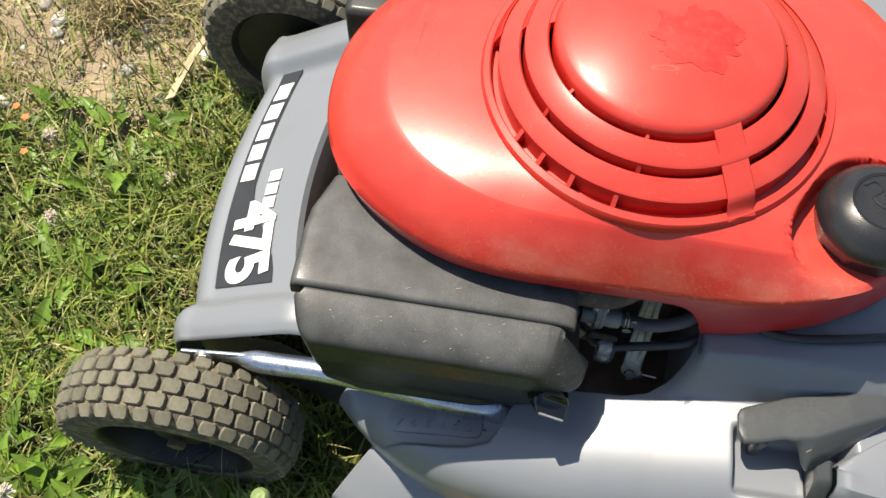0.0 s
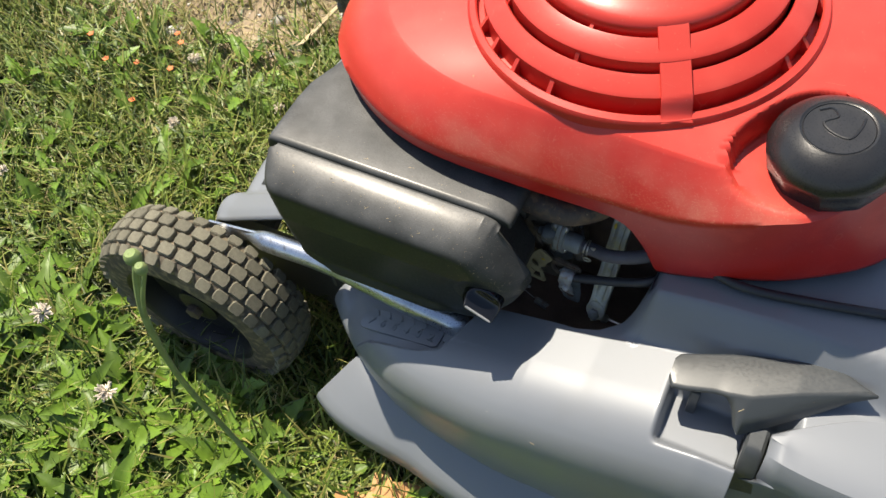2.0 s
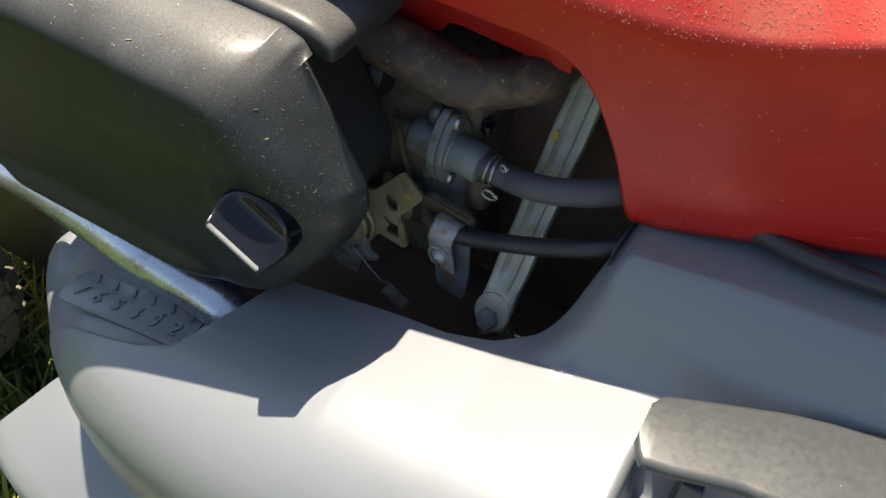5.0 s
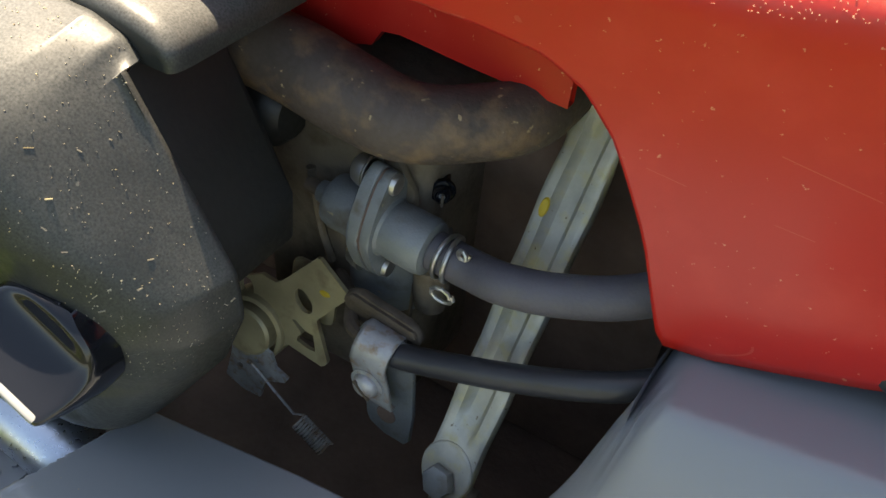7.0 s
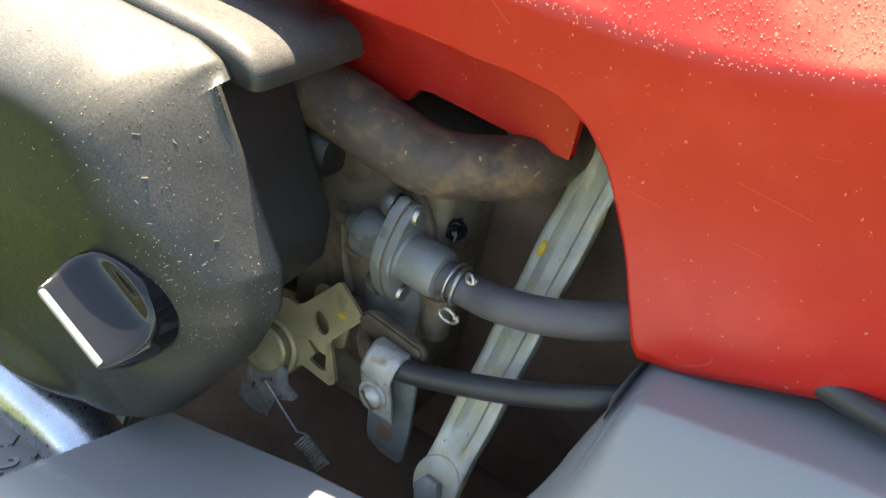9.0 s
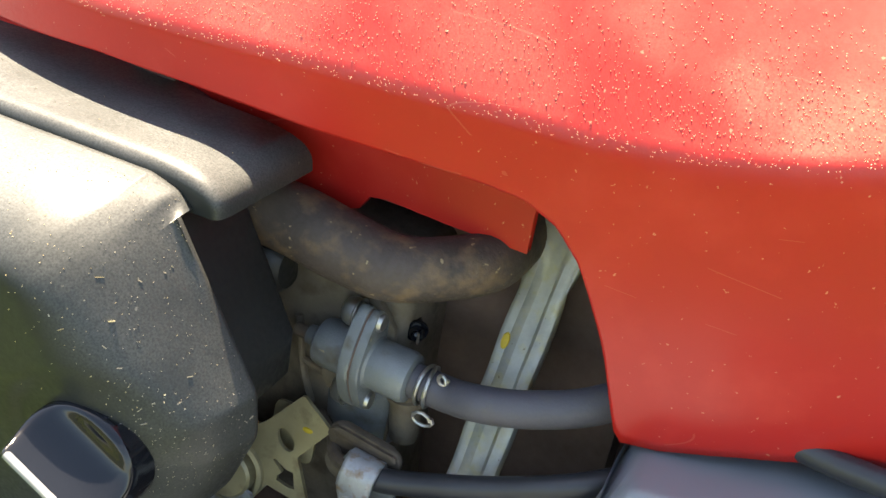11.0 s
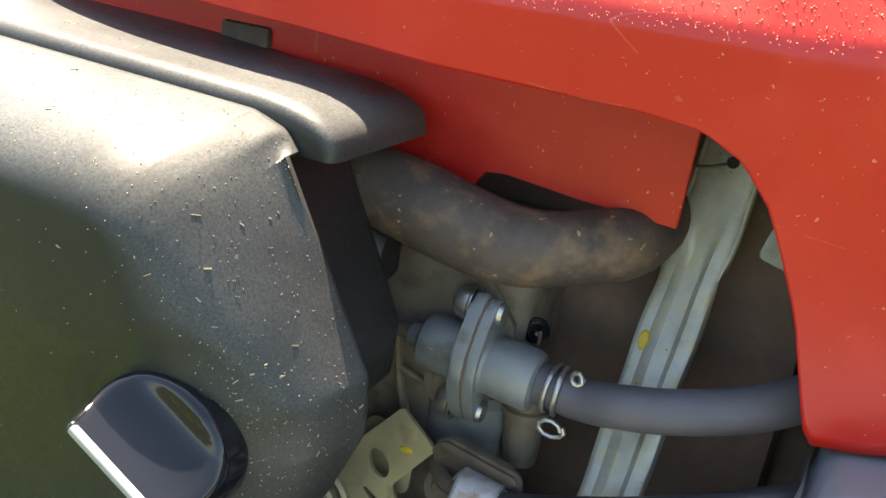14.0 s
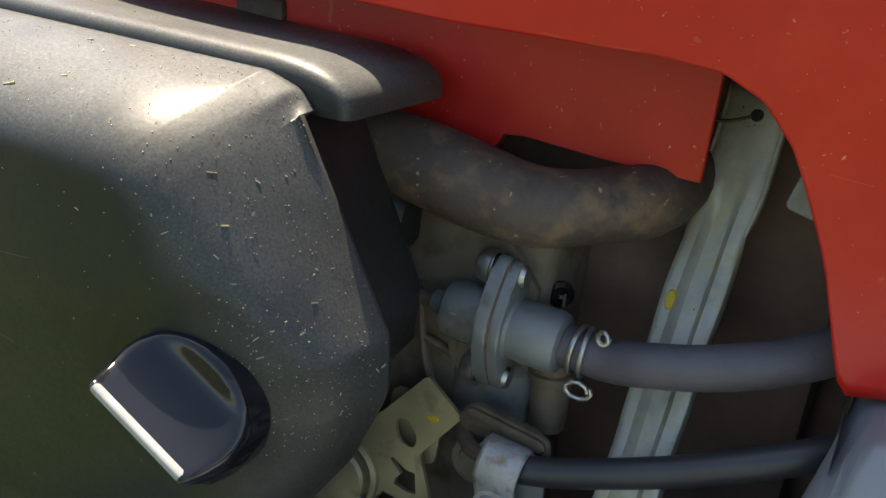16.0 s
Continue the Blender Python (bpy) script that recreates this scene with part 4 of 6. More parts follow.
part("embossed_sign", tube([cap_m @ Vector(q) for q in ((-0.012, 0.010, 0.0412), (-0.006, 0.013, 0.0412), (-0.002, 0.008, 0.0412), (-0.008, 0.002, 0.0412), (-0.003, -0.004, 0.0412), (0.006, -0.006, 0.0412), (0.010, 0.002, 0.0412), (0.011, 0.010, 0.0412))], 0.0008, 6, 5), CAPBLACK, cap)


# -- air cleaner: lid on top, cover in front with a knob --
def rounded(poly, radii, n=6):
    """A polygon with rounded corners, and the outward way at each point."""
    out = []
    m = len(poly)
    for i in range(m):
        p, a, b = Vector(poly[i]), Vector(poly[i - 1]), Vector(poly[(i + 1) % m])
        u, v = (a - p).normalized(), (b - p).normalized()
        half = u.angle(v) / 2
        r = radii[i]
        d = min(r / math.tan(half), (a - p).length * 0.48, (b - p).length * 0.48)
        s, e = p + u * d, p + v * d
        for k in range(n + 1):
            t = k / n
            out.append(s * (1 - t) ** 2 + p * 2 * t * (1 - t) + e * t * t)
    normals = []
    for i in range(len(out)):
        t = (out[(i + 1) % len(out)] - out[i - 1])
        t = t.normalized() if t.length else Vector((1, 0))
        normals.append(Vector((t.y, -t.x)))
    area = sum(out[i - 1].x * out[i].y - out[i].x * out[i - 1].y for i in range(len(out)))
    if area < 0:
        normals = [-n_ for n_ in normals]
    return out, normals


def dense(pts, nrm, step):
    """More points along an outline."""
    P, N = [], []
    for i in range(len(pts)):
        a, b = pts[i], pts[(i + 1) % len(pts)]
        k = max(1, int((b - a).length / step))
        for j in range(k):
            P.append(a.lerp(b, j / k))
            N.append(nrm[i].lerp(nrm[(i + 1) % len(pts)], j / k).normalized())
    return P, N


def cleaner_top(x):
    """Height of the cover's top edge: it falls a little towards the rear."""
    return 0.3018 - 0.030 * (x + 0.05)


COVER = [(-0.2060, cleaner_top(-0.206)), (-0.0450, 0.3017), (-0.0378, 0.2995), (-0.0342, 0.2958), (-0.0140, 0.2600), (-0.0132, 0.2490), (-0.0200, 0.2320), (-0.0420, 0.1990), (-0.0640, 0.1860), (-0.180, 0.1860), (-0.1995, 0.2060)]
op, on_ = rounded(COVER, [0.006, 0.008, 0.006, 0.003, 0.006, 0.012, 0.020, 0.02, 0.016, 0.016, 0.02])
op, on_ = dense(op, on_, 0.003)
NOTCH = 0.2962
for i in range(len(op) - 1):
    if op[i].x > -0.1 and op[i].y > NOTCH >= op[i + 1].y:
        mid = op[i].lerp(op[i + 1], (op[i].y - NOTCH) / (op[i].y - op[i + 1].y))
        op[i + 1:i + 1] = [mid + Vector((-0.0001, 0.0001)), mid + Vector((0.0001, -0.0001))]
        on_[i + 1:i + 1] = [on_[i], on_[i + 1]]
        break
KNOB = Vector((-0.0374, 0.2499))
S0, S1 = Vector((-0.165, 0.246)), Vector((-0.074, 0.247))
SIDES = (([0, 1, 2], 0.0160), ([3, 4, 5, 6, 7], 0.021), ([8], 0.014), ([9, 10], 0.016))


def cover_depth(q):
    """How far out the cover stands: round shoulders along every side, a nearly flat face."""
    out = 1.0
    for edges, reach in SIDES:
        d = sum((abs((Vector(COVER[(i + 1) % len(COVER)]) - Vector(COVER[i])).normalized().cross(q - Vector(COVER[i]))) + 1e-6) ** -9 for i in edges) ** (-1 / 9)
        out *= math.sqrt(1 - max(0.0, 1 - d / reach) ** 2)
    return -0.1478 - 0.0304 * out


def cover_at(p, f):
    u = max(0.0, min(1.0, (p - S0).dot(S1 - S0) / (S1 - S0).length_squared))
    s = S0.lerp(S1, u)
    q = p.lerp(s, f)
    y = cover_depth(q)
    d = (q - KNOB).length
    lean = 0.15 * max(0.0, 0.265 - q.y) * smooth_step(0.0, 0.02, (p - s).length * f)
    dish = smooth_step(0.0215, 0.0175, d) * smooth_step(0.0, 0.01, (p - s).length * f)
    ledge = 0.0007 * smooth_step(-0.1528, -0.1536, y) * smooth_step(0.012, 0.004, cleaner_top(q.x) - q.y)
    y = min(y + lean + 0.0011 * dish, rim_y(p))
    return Vector((q.x, y, q.y - ledge))


def rim_y(p):
    """The cover's open edge: far back along the top, further out down the sides."""
    return -0.1478 if p.y > NOTCH and p.x > -0.2 else -0.1518


rows = [[Vector((p.x, rim_y(p) + 0.0012, p.y)) for p in op], [Vector((p.x, rim_y(p), p.y)) for p in op]]
for k in range(44):
    rows.append([cover_at(p, (k / 44) ** 1.2) for p in op])
cover_mesh = grid(rows, close_u=True)
cover_mesh.verts.ensure_lookup_table()
cover_mesh.faces.new([cover_mesh.verts[len(cover_mesh.verts) - len(op) + i] for i in range(len(op))])
bmesh.ops.recalc_face_normals(cover_mesh, faces=cover_mesh.faces)
bmesh.ops.remove_doubles(cover_mesh, verts=cover_mesh.verts, dist=0.0002)
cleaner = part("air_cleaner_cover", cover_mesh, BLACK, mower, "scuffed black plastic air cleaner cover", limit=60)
sol = cleaner.modifiers.new("thickness", "SOLIDIFY")
sol.thickness, sol.offset = 0.0012, -1
knob_m = Matrix.Translation((KNOB.x, -0.1755, KNOB.y)) @ Matrix.Rotation(radians(90), 4, "X") @ Matrix.Rotation(radians(-29), 4, "Z")
# knob: a round button with a rim and a grip bar standing across it
GRIP_BAR = [(0.0, 0.0148), (0.0006, 0.0147), (0.0010, 0.0141), (0.0014, 0.0129), (0.0019, 0.0115), (0.0026, 0.0098), (0.0036, 0.0080), (0.0050, 0.0062), (0.0066, 0.0046), (0.0083, 0.0034), (0.0100, 0.0028), (0.0118, 0.0025), (0.0128, 0.0022), (0.0132, 0.0017), (0.0135, 0.0010)]
KNOB_R = 0.0135


def knob_point(x, y):
    r = math.hypot(x, y)
    h = lerp(GRIP_BAR, abs(y)) - lerp([(0.0118, 0.0), (0.0128, 0.0002), (0.0132, 0.0006), (0.0135, 0.0012)], r)
    up_ = smooth_step(0.0022, 0.0150, h)
    return knob_m @ Vector((x * (1 - 0.20 * up_) + 0.0006 * up_, y + 0.0041 * h / 0.0148, h))


rows = []
across = [v for v, _ in GRIP_BAR[1:-1]] + [0.0002, 0.0012, 0.0016, 0.0021, 0.0030, 0.0043, 0.0060, 0.0090, 0.0109, 0.0123, 0.01345]
for v in sorted([-q for q in across] + [0.0] + across):
    half = math.sqrt(KNOB_R ** 2 - v * v)
    ends = [-1, -0.99, -0.975, -0.95, -0.91, -0.86, -0.78, -0.65, -0.45, -0.2, 0, 0.2, 0.45, 0.65, 0.78, 0.86, 0.91, 0.95, 0.975, 0.99, 1]
    top = [knob_point(half * e_, v) for e_ in ends]
    rows.append([knob_m @ Vector((-half, v, -0.004)), knob_m @ Vector((-half, v, 0.0005))] + top + [knob_m @ Vector((half, v, 0.0005)), knob_m @ Vector((half, v, -0.004))])
knob = part("knob", grid(rows), GLOSS, cleaner, "glossy black turning knob with a grip bar", limit=60)
# strip laid on the bar's tip: direct sun on the edge, painted pale
worn = []
for v in (-0.0004, 0.0, 0.0004, 0.0007, 0.0010, 0.0012):
    half = math.sqrt(KNOB_R ** 2 - v * v)
    worn.append([knob_point(half * (k / 12 - 1) * (0.90 - 0.04 * (v > 0.0011)), v) + Vector((0, -0.00012, 0.00012)) for k in range(25)])
part("worn_edge", grid(worn), GLINT, knob, "pale strip painted as sunlit edge of the grip bar")

# lid: the same outline carried on behind the seam, its front edge rolled over
rows = []
for y, drop in ((-0.0640, 0.0), (-0.0900, 0.0), (-0.1060, 0.0), (-0.1100, 0.0), (-0.1270, 0.0), (-0.1420, 0.0), (-0.1440, 0.0003), (-0.1452, 0.0009), (-0.1460, 0.0018), (-0.1464, 0.0030), (-0.1465, 0.0050)):
    lift = 0.0030 - drop
    x0 = -0.2095 + 0.012 * smooth_step(-0.10, -0.06, y)
    tail = 0.032 * smooth_step(-0.1095, -0.1055, y)
    pts = [(x0, 0.2955)] + [(x0 + 0.005 * (1 - math.cos(t)), cleaner_top(x0) + lift - 0.0052 + 0.005 * math.sin(t)) for t in [math.pi / 2 * k / 5 for k in range(6)]]
    pts += [(x0 + (-0.050 - x0) * k / 12, cleaner_top(x0 + (-0.050 - x0) * k / 12) + lift) for k in range(1, 13)]
    pts += [(-0.050 + (0.0205 + 0.0015 * lift / 0.003) * math.sin(t), 0.2952 + (0.0066 + lift) * max(0.0, math.cos(t)) ** 0.62) for t in [math.pi / 2 * k / 14 for k in range(1, 15)]]
    rows.append([Vector((x - tail * smooth_step(-0.10, -0.03, x), y, z)) for x, z in pts])
bm = grid(rows, close_u=True, cap=True)
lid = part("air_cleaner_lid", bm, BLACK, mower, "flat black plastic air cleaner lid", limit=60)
part("seam", box((-0.203, -0.1500, 0.288), (-0.046, -0.1440, 0.2990), 0.001), RIM, lid, "dark seam below the lid")
base_body = part("air_cleaner_base", box((-0.195, -0.150, 0.232), (-0.045, -0.095, 0.296), 0.008, 3), ENGINE, mower, "black air cleaner base")
# added block behind the cover that keeps sun off the deck's front corner
part("base_shell", box((-0.203, -0.147, 0.198), (-0.075, -0.100, 0.240), 0.008, 3), RIM, base_body, "black block added under the cover to shade the deck")
part("base_flange", plate([(-0.044, 0.2945), (-0.0365, 0.2945), (-0.028, 0.2755), (-0.0190, 0.2590), (-0.0195, 0.2470), (-0.031, 0.2310), (-0.05, 0.2320)], Matrix.Translation((-0.0022, -0.1240, 0)) @ Matrix.Rotation(radians(90), 4, "X"), 0.0295, bevel=0.0015), RIM, base_body, "black flange")
part("intake_boss", lathe([(0.0, 0.0), (0.006, 0.0005), (0.0085, 0.003), (0.0092, 0.006), (0.0092, 0.03)], axis((-0.0315, -0.110, 0.267), (-0.06, -0.110, 0.267)), 24), RIM, base_body, "black round boss")

# -- breather tube --
part("breather_tube", tube([(-0.062, -0.113, 0.285), (-0.047, -0.112, 0.2828), (-0.031, -0.1105, 0.2808), (-0.016, -0.110, 0.2777), (-0.004, -0.109, 0.2763), (0.008, -0.104, 0.2780), (0.017, -0.094, 0.2800), (0.020, -0.07, 0.285)], lambda t: 0.0080 + 0.0013 * math.sin(min(t * 1.5, 1) * math.pi), 20, 8), BREATHER, mower, "thick dusty brown-black breather tube")

# -- engine behind --
engine = part("engine_block", box((-0.13, -0.062, 0.140), (0.16, 0.10, 0.335), 0.015, 3), ENGINE, mower, "dark dusty engine casting")
part("cooling_shroud", box((-0.03, -0.075, 0.15), (0.058, -0.060, 0.315), 0.006, 2), ENGINE, engine, "dark metal shroud")
for k in range(5):
    part("cooling_fin", box((-0.12, -0.095, 0.20 + 0.012 * k), (-0.04, -0.06, 0.2035 + 0.012 * k), 0.001), ENGINE, engine)
carb = part("carburettor", box((-0.048, -0.104, 0.180), (0.000, -0.066, 0.276), 0.005, 3), BODY, mower, "dusty grey carburettor body")
part("mounting_plate", plate([(-0.030, -0.045), (0.010, -0.045), (0.014, -0.010), (0.012, 0.022), (-0.002, 0.040), (-0.022, 0.044), (-0.030, 0.02)], Matrix.Translation((-0.014, -0.1045, 0.235)) @ Matrix.Rotation(radians(90), 4, "X"), 0.0022, bevel=0.0005), BODY, carb, "pale dusty mounting plate")
part("bowl", lathe([(0.0, -0.016), (0.010, -0.015), (0.0125, -0.012), (0.0130, 0.004), (0.011, 0.006)], Matrix.Translation((-0.010, -0.098, 0.232)), 28), CAST, carb, "round float bowl")
for q, r in (((-0.013, -0.1085, 0.241), 0.0080), ((-0.009, -0.112, 0.2145), 0.0062)):
    part("boss", lathe([(0.0, 0.003), (r * 0.55, 0.003), (r * 0.62, 0.002), (r * 0.9, 0.002), (r, 0.0), (r, -0.004)], axis(q, (q[0], q[1] - 0.1, q[2] + 0.01)), 26), BODY, carb, "round pressed boss")
part("rib", tube([(-0.030, -0.1075, 0.252), (-0.0275, -0.1075, 0.236), (-0.024, -0.1075, 0.225)], 0.0012, 8, 4), BODY, carb)
part("rib", tube([(-0.0275, -0.1075, 0.2385), (-0.010, -0.1075, 0.2335)], 0.0011, 8, 0), BODY, carb)
nut = axis((0.0014, -0.1000, 0.2546), (0.030, -0.15, 0.2560))
part("domed_nut", lathe([(0.0, 0.0034), (0.0010, 0.0031), (0.0018, 0.0023), (0.0021, 0.0011), (0.0021, 0.0), (0.0031, -0.0001), (0.0032, -0.0009), (0.0020, -0.0010), (0.0020, -0.025)], nut, 20), GLOSS, engine, "shiny dark domed nut")
part("slot", box((-0.0003, -0.0016, 0.0029), (0.0003, 0.0016, 0.0036), 0.0), RUST, engine).data.transform(nut)

# -- fuel tap: body, two-eared flange, spigots --
TA, TB = Vector((-0.0272, -0.1110, 0.2500)), Vector((0.0105, -0.1125, 0.2490))
tap_m = axis(TA, TB)
tap = part("fuel_tap", lathe([(0.0, 0.003), (0.0026, 0.003), (0.0030, 0.006), (0.0050, 0.0064), (0.0062, 0.0072), (0.0067, 0.009), (0.0067, 0.0165), (0.0074, 0.017), (0.0074, 0.0225), (0.0066, 0.0235), (0.0068, 0.026), (0.0069, 0.0325), (0.0064, 0.0340), (0.0052, 0.0345), (0.0, 0.0345)], tap_m, 28), CAST, mower, "grey cast fuel tap")
part("spindle", lathe([(0.0, -0.001), (0.0018, -0.001), (0.0018, 0.006), (0.003, 0.0075), (0.0034, 0.010)], tap_m, 14), RUST, tap, "rusty tap spindle")
up = Vector((0.0, 0.3, 1)).normalized()
d = (TB - TA).normalized()
e1 = (Vector((-0.02, 0.02, 1)) - d * d.dot(Vector((-0.02, 0.02, 1)))).normalized()
fm = Matrix.Translation(TA + d * 0.0168) @ Matrix((e1, d.cross(e1), d)).transposed().to_4x4()
ears = [(0.0155 * math.cos(a) * 1.0, 0.0092 * math.sin(a) * (1 - 0.38 * abs(math.cos(a)))) for a in [2 * math.pi * k / 36 for k in range(36)]]
part("flange", plate(ears, fm, 0.0030, bevel=0.0006), CAST, tap, "two-eared flange")
part("flange", plate([(x * 0.98, y * 0.98) for x, y in ears], fm @ Matrix.Translation((0, 0, 0.0036)), 0.0024, bevel=0.0005), CAST, tap)
part("gasket", plate([(x * 0.95, y * 0.95) for x, y in ears], fm @ Matrix.Translation((0, 0, 0.0029)), 0.0008), ENGINE, tap)
for s in (1, -1):
    part("screw", lathe([(0.0, -0.0048), (0.0020, -0.0046), (0.0034, -0.0036), (0.0039, -0.0020), (0.0039, -0.0008), (0.0033, -0.0006), (0.0042, -0.0003), (0.0042, 0.0)], fm @ Matrix.Translation((0.0122 * s, 0, 0)), 16), ZINC, tap, "round screw head")
    part("screw_end", lathe([(0.0, 0.0072), (0.0022, 0.0070), (0.0026, 0.0064), (0.0026, 0.005)], fm @ Matrix.Translation((0.0122 * s, 0, 0)), 12), ZINC, tap)

# -- fuel hose and its wire clip --
hose = part("fuel_hose", tube([TA + d * 0.0345, TA + d * 0.044, (0.0260, -0.1150, 0.2515), (0.038, -0.1140, 0.2545), (0.052, -0.1095, 0.2590), (0.068, -0.098, 0.266)], 0.0046, 20, 8), HOSE, mower, "dusty black rubber fuel hose")
cm = tap_m @ Matrix.Translation((0, 0, 0.0385))
ring = [cm @ Vector((0.0052 * math.cos(a), 0.0052 * math.sin(a), 0.0012 * math.sin(a * 0.5))) for a in [radians(20 + 660 * k / 44) for k in range(45)]]
clip = part("hose_clip", tube(ring, 0.00055, 8, 0), ZINC, hose, "thin wire hose clip")
lo = TA + d * 0.0385 + Vector((0.001, -0.004, -0.0065))
part("clip_ear", tube([lo + Vector((0.0026 * math.cos(a) + 0.0008 * a / 6, -0.001, 0.0018 * math.sin(a))) for a in [radians(40 * k) for k in range(11)]], 0.0005, 8, 0), ZINC, clip)
part("clip_ear", tube([lo + Vector((0.0035, 0, 0.012)) + Vector((0.0012 * math.cos(a), 0.0003 * a, 0.0016 * math.sin(a))) for a in [radians(40 * k) for k in range(10)]], 0.0005, 8, 0), ZINC, clip)
part("drain_spigot", lathe([(0.0, 0.0), (0.0040, 0.0), (0.0044, 0.004), (0.0046, 0.012), (0.0054, 0.0125), (0.0054, 0.0140), (0.0046, 0.0145), (0.0046, 0.020)], axis((0.0045, -0.106, 0.225), (0.0035, -0.106, 0.245)), 22), BODY, tap, "dull spigot below the tap")

# -- pressed strut across the bay --
STRUT_AT = curve_points([(0.0252, -0.1300, 0.1985), (0.0266, -0.1120, 0.2290), (0.0281, -0.0965, 0.2580), (0.0300, -0.0860, 0.2810), (0.0315, -0.0800, 0.3010)], 8)
L = sum((b_ - a_).length for a_, b_ in zip(STRUT_AT, STRUT_AT[1:]))


def strut_frame(v):
    """A placing on the strut, v metres up it: x across, y along, z out."""
    run = 0.0
    for a_, b_ in zip(STRUT_AT, STRUT_AT[1:]):
        l = (b_ - a_).length
        if run + l >= v or b_ is STRUT_AT[-1]:
            sd = (b_ - a_).normalized()
            sx = Vector((1, -0.25, 0))
            sx = (sx - sd * sx.dot(sd)).normalized()
            return Matrix.Translation(a_ + sd * (v - run)) @ Matrix((sx, sd, sx.cross(sd))).transposed().to_4x4()
        run += l


rows = []
for k in range(33):
    v = -0.0073 + (L + 0.0103) * k / 32
    w = 0.0069 + 0.0002 * math.sin(k)
    ch = 0.0022 * smooth_step(0.010, 0.018, v) * (1 - smooth_step(L - 0.026, L - 0.018, v))
    lip = 0.0022 * (1 - smooth_step(L - 0.034, L - 0.026, v))
    fr = strut_frame(v)
    w *= math.sqrt(max(0.02, 1 - (1 - smooth_step(-0.0075, 0.001, v)) ** 2))
    across = [(-w, -lip), (-w + 0.0005, -0.0004), (-w + 0.0012, 0.0)]
    for j in range(13):
        f = j / 6 - 1
        across.append((w * 0.74 * f, -ch * (1 - smooth_step(0.36, 0.70, abs(f)))))
    across += [(w - 0.0012, 0.0), (w - 0.0005, -0.0004), (w, -lip)]
    rows.append([fr @ Vector((q, 0, h)) for q, h in across])
strut = part("strut", grid(rows), STRUT, mower, "dirty galvanised pressed steel strut")
sol = strut.modifiers.new("thickness", "SOLIDIFY")
sol.thickness, sol.offset = 0.0012, -1
part("strut_hole", lathe([(0.0, 0.0004), (0.0013, 0.0004), (0.0014, 0.0)], strut_frame(L - 0.003) @ Matrix.Translation((0.0006, 0, 0.0)), 14), RIM, strut, "dark hole at the strut's end")
sm = strut_frame(0.0)
part("washer", lathe([(0.0, 0.0005), (0.0068, 0.0005), (0.0072, 0.0002), (0.0072, -0.001)], sm @ Matrix.Translation((0, 0.0018, 0.0001)), 28), STRUT, strut)
part("bolt_head", plate(hexagon(0.0044), sm @ Matrix.Translation((0.0002, -0.0008, 0.0005)), 0.0034, bevel=0.0012), CAST, strut, "dull hexagon bolt head")
part("paint_dab", lathe([(0.0, 0.0005), (0.0012, 0.0004), (0.0015, 0.0)], strut_frame(0.0690) @ Matrix.Translation((-0.0040, 0, 0.0001)) @ Matrix.Diagonal((0.8, 1.6, 1, 1)), 12), YELLOW, strut, "yellow paint dab")
part("loose_bolt", plate(hexagon(0.0034), axis((0.032, -0.127, 0.192), (0.034, -0.16, 0.200)), 0.004, bevel=0.0006), ZINC, engine, "small bolt on the base")
part("loose_stud", tube([(0.032, -0.128, 0.192), (0.045, -0.130, 0.194)], 0.0009, 8, 0), ZINC, engine)
part("wire_loop", tube([(0.031, -0.083, 0.298), (0.027, -0.0835, 0.2965), (0.022, -0.084, 0.296)], 0.0004, 6, 4), RUST, strut, "thin rusty wire")

# -- control plate, cable clamp and cable --
def pierced(outer, holes, m, thick):
    """A flat plate with real holes through it, z outward."""
    bm = bmesh.new()
    rims = []
    for loop in [outer] + holes:
        vs = [bm.verts.new((x, y, 0)) for x, y in loop]
        rims.append([bm.edges.new((a_, b_)) for a_, b_ in zip(vs, vs[1:] + vs[:1])])
    bmesh.ops.triangle_fill(bm, use_beauty=True, use_dissolve=False, edges=bm.edges[:], normal=(0, 0, 1))
    front = bm.faces[:]
    back = bmesh.ops.extrude_face_region(bm, geom=front)
    bmesh.ops.translate(bm, verts=[v for v in back["geom"] if isinstance(v, bmesh.types.BMVert)], vec=(0, 0, thick))
    bmesh.ops.recalc_face_normals(bm, faces=bm.faces[:])
    bm.transform(m)
    return bm


def oval(x, y, a, b, turn, n=18):
    c, s_ = math.cos(radians(turn)), math.sin(radians(turn))
    ring_ = [(a * math.cos(2 * math.pi * k / n), b * math.sin(2 * math.pi * k / n)) for k in range(n)]
    return [(x + p_ * c - q_ * s_, y + p_ * s_ + q_ * c) for p_, q_ in ring_]


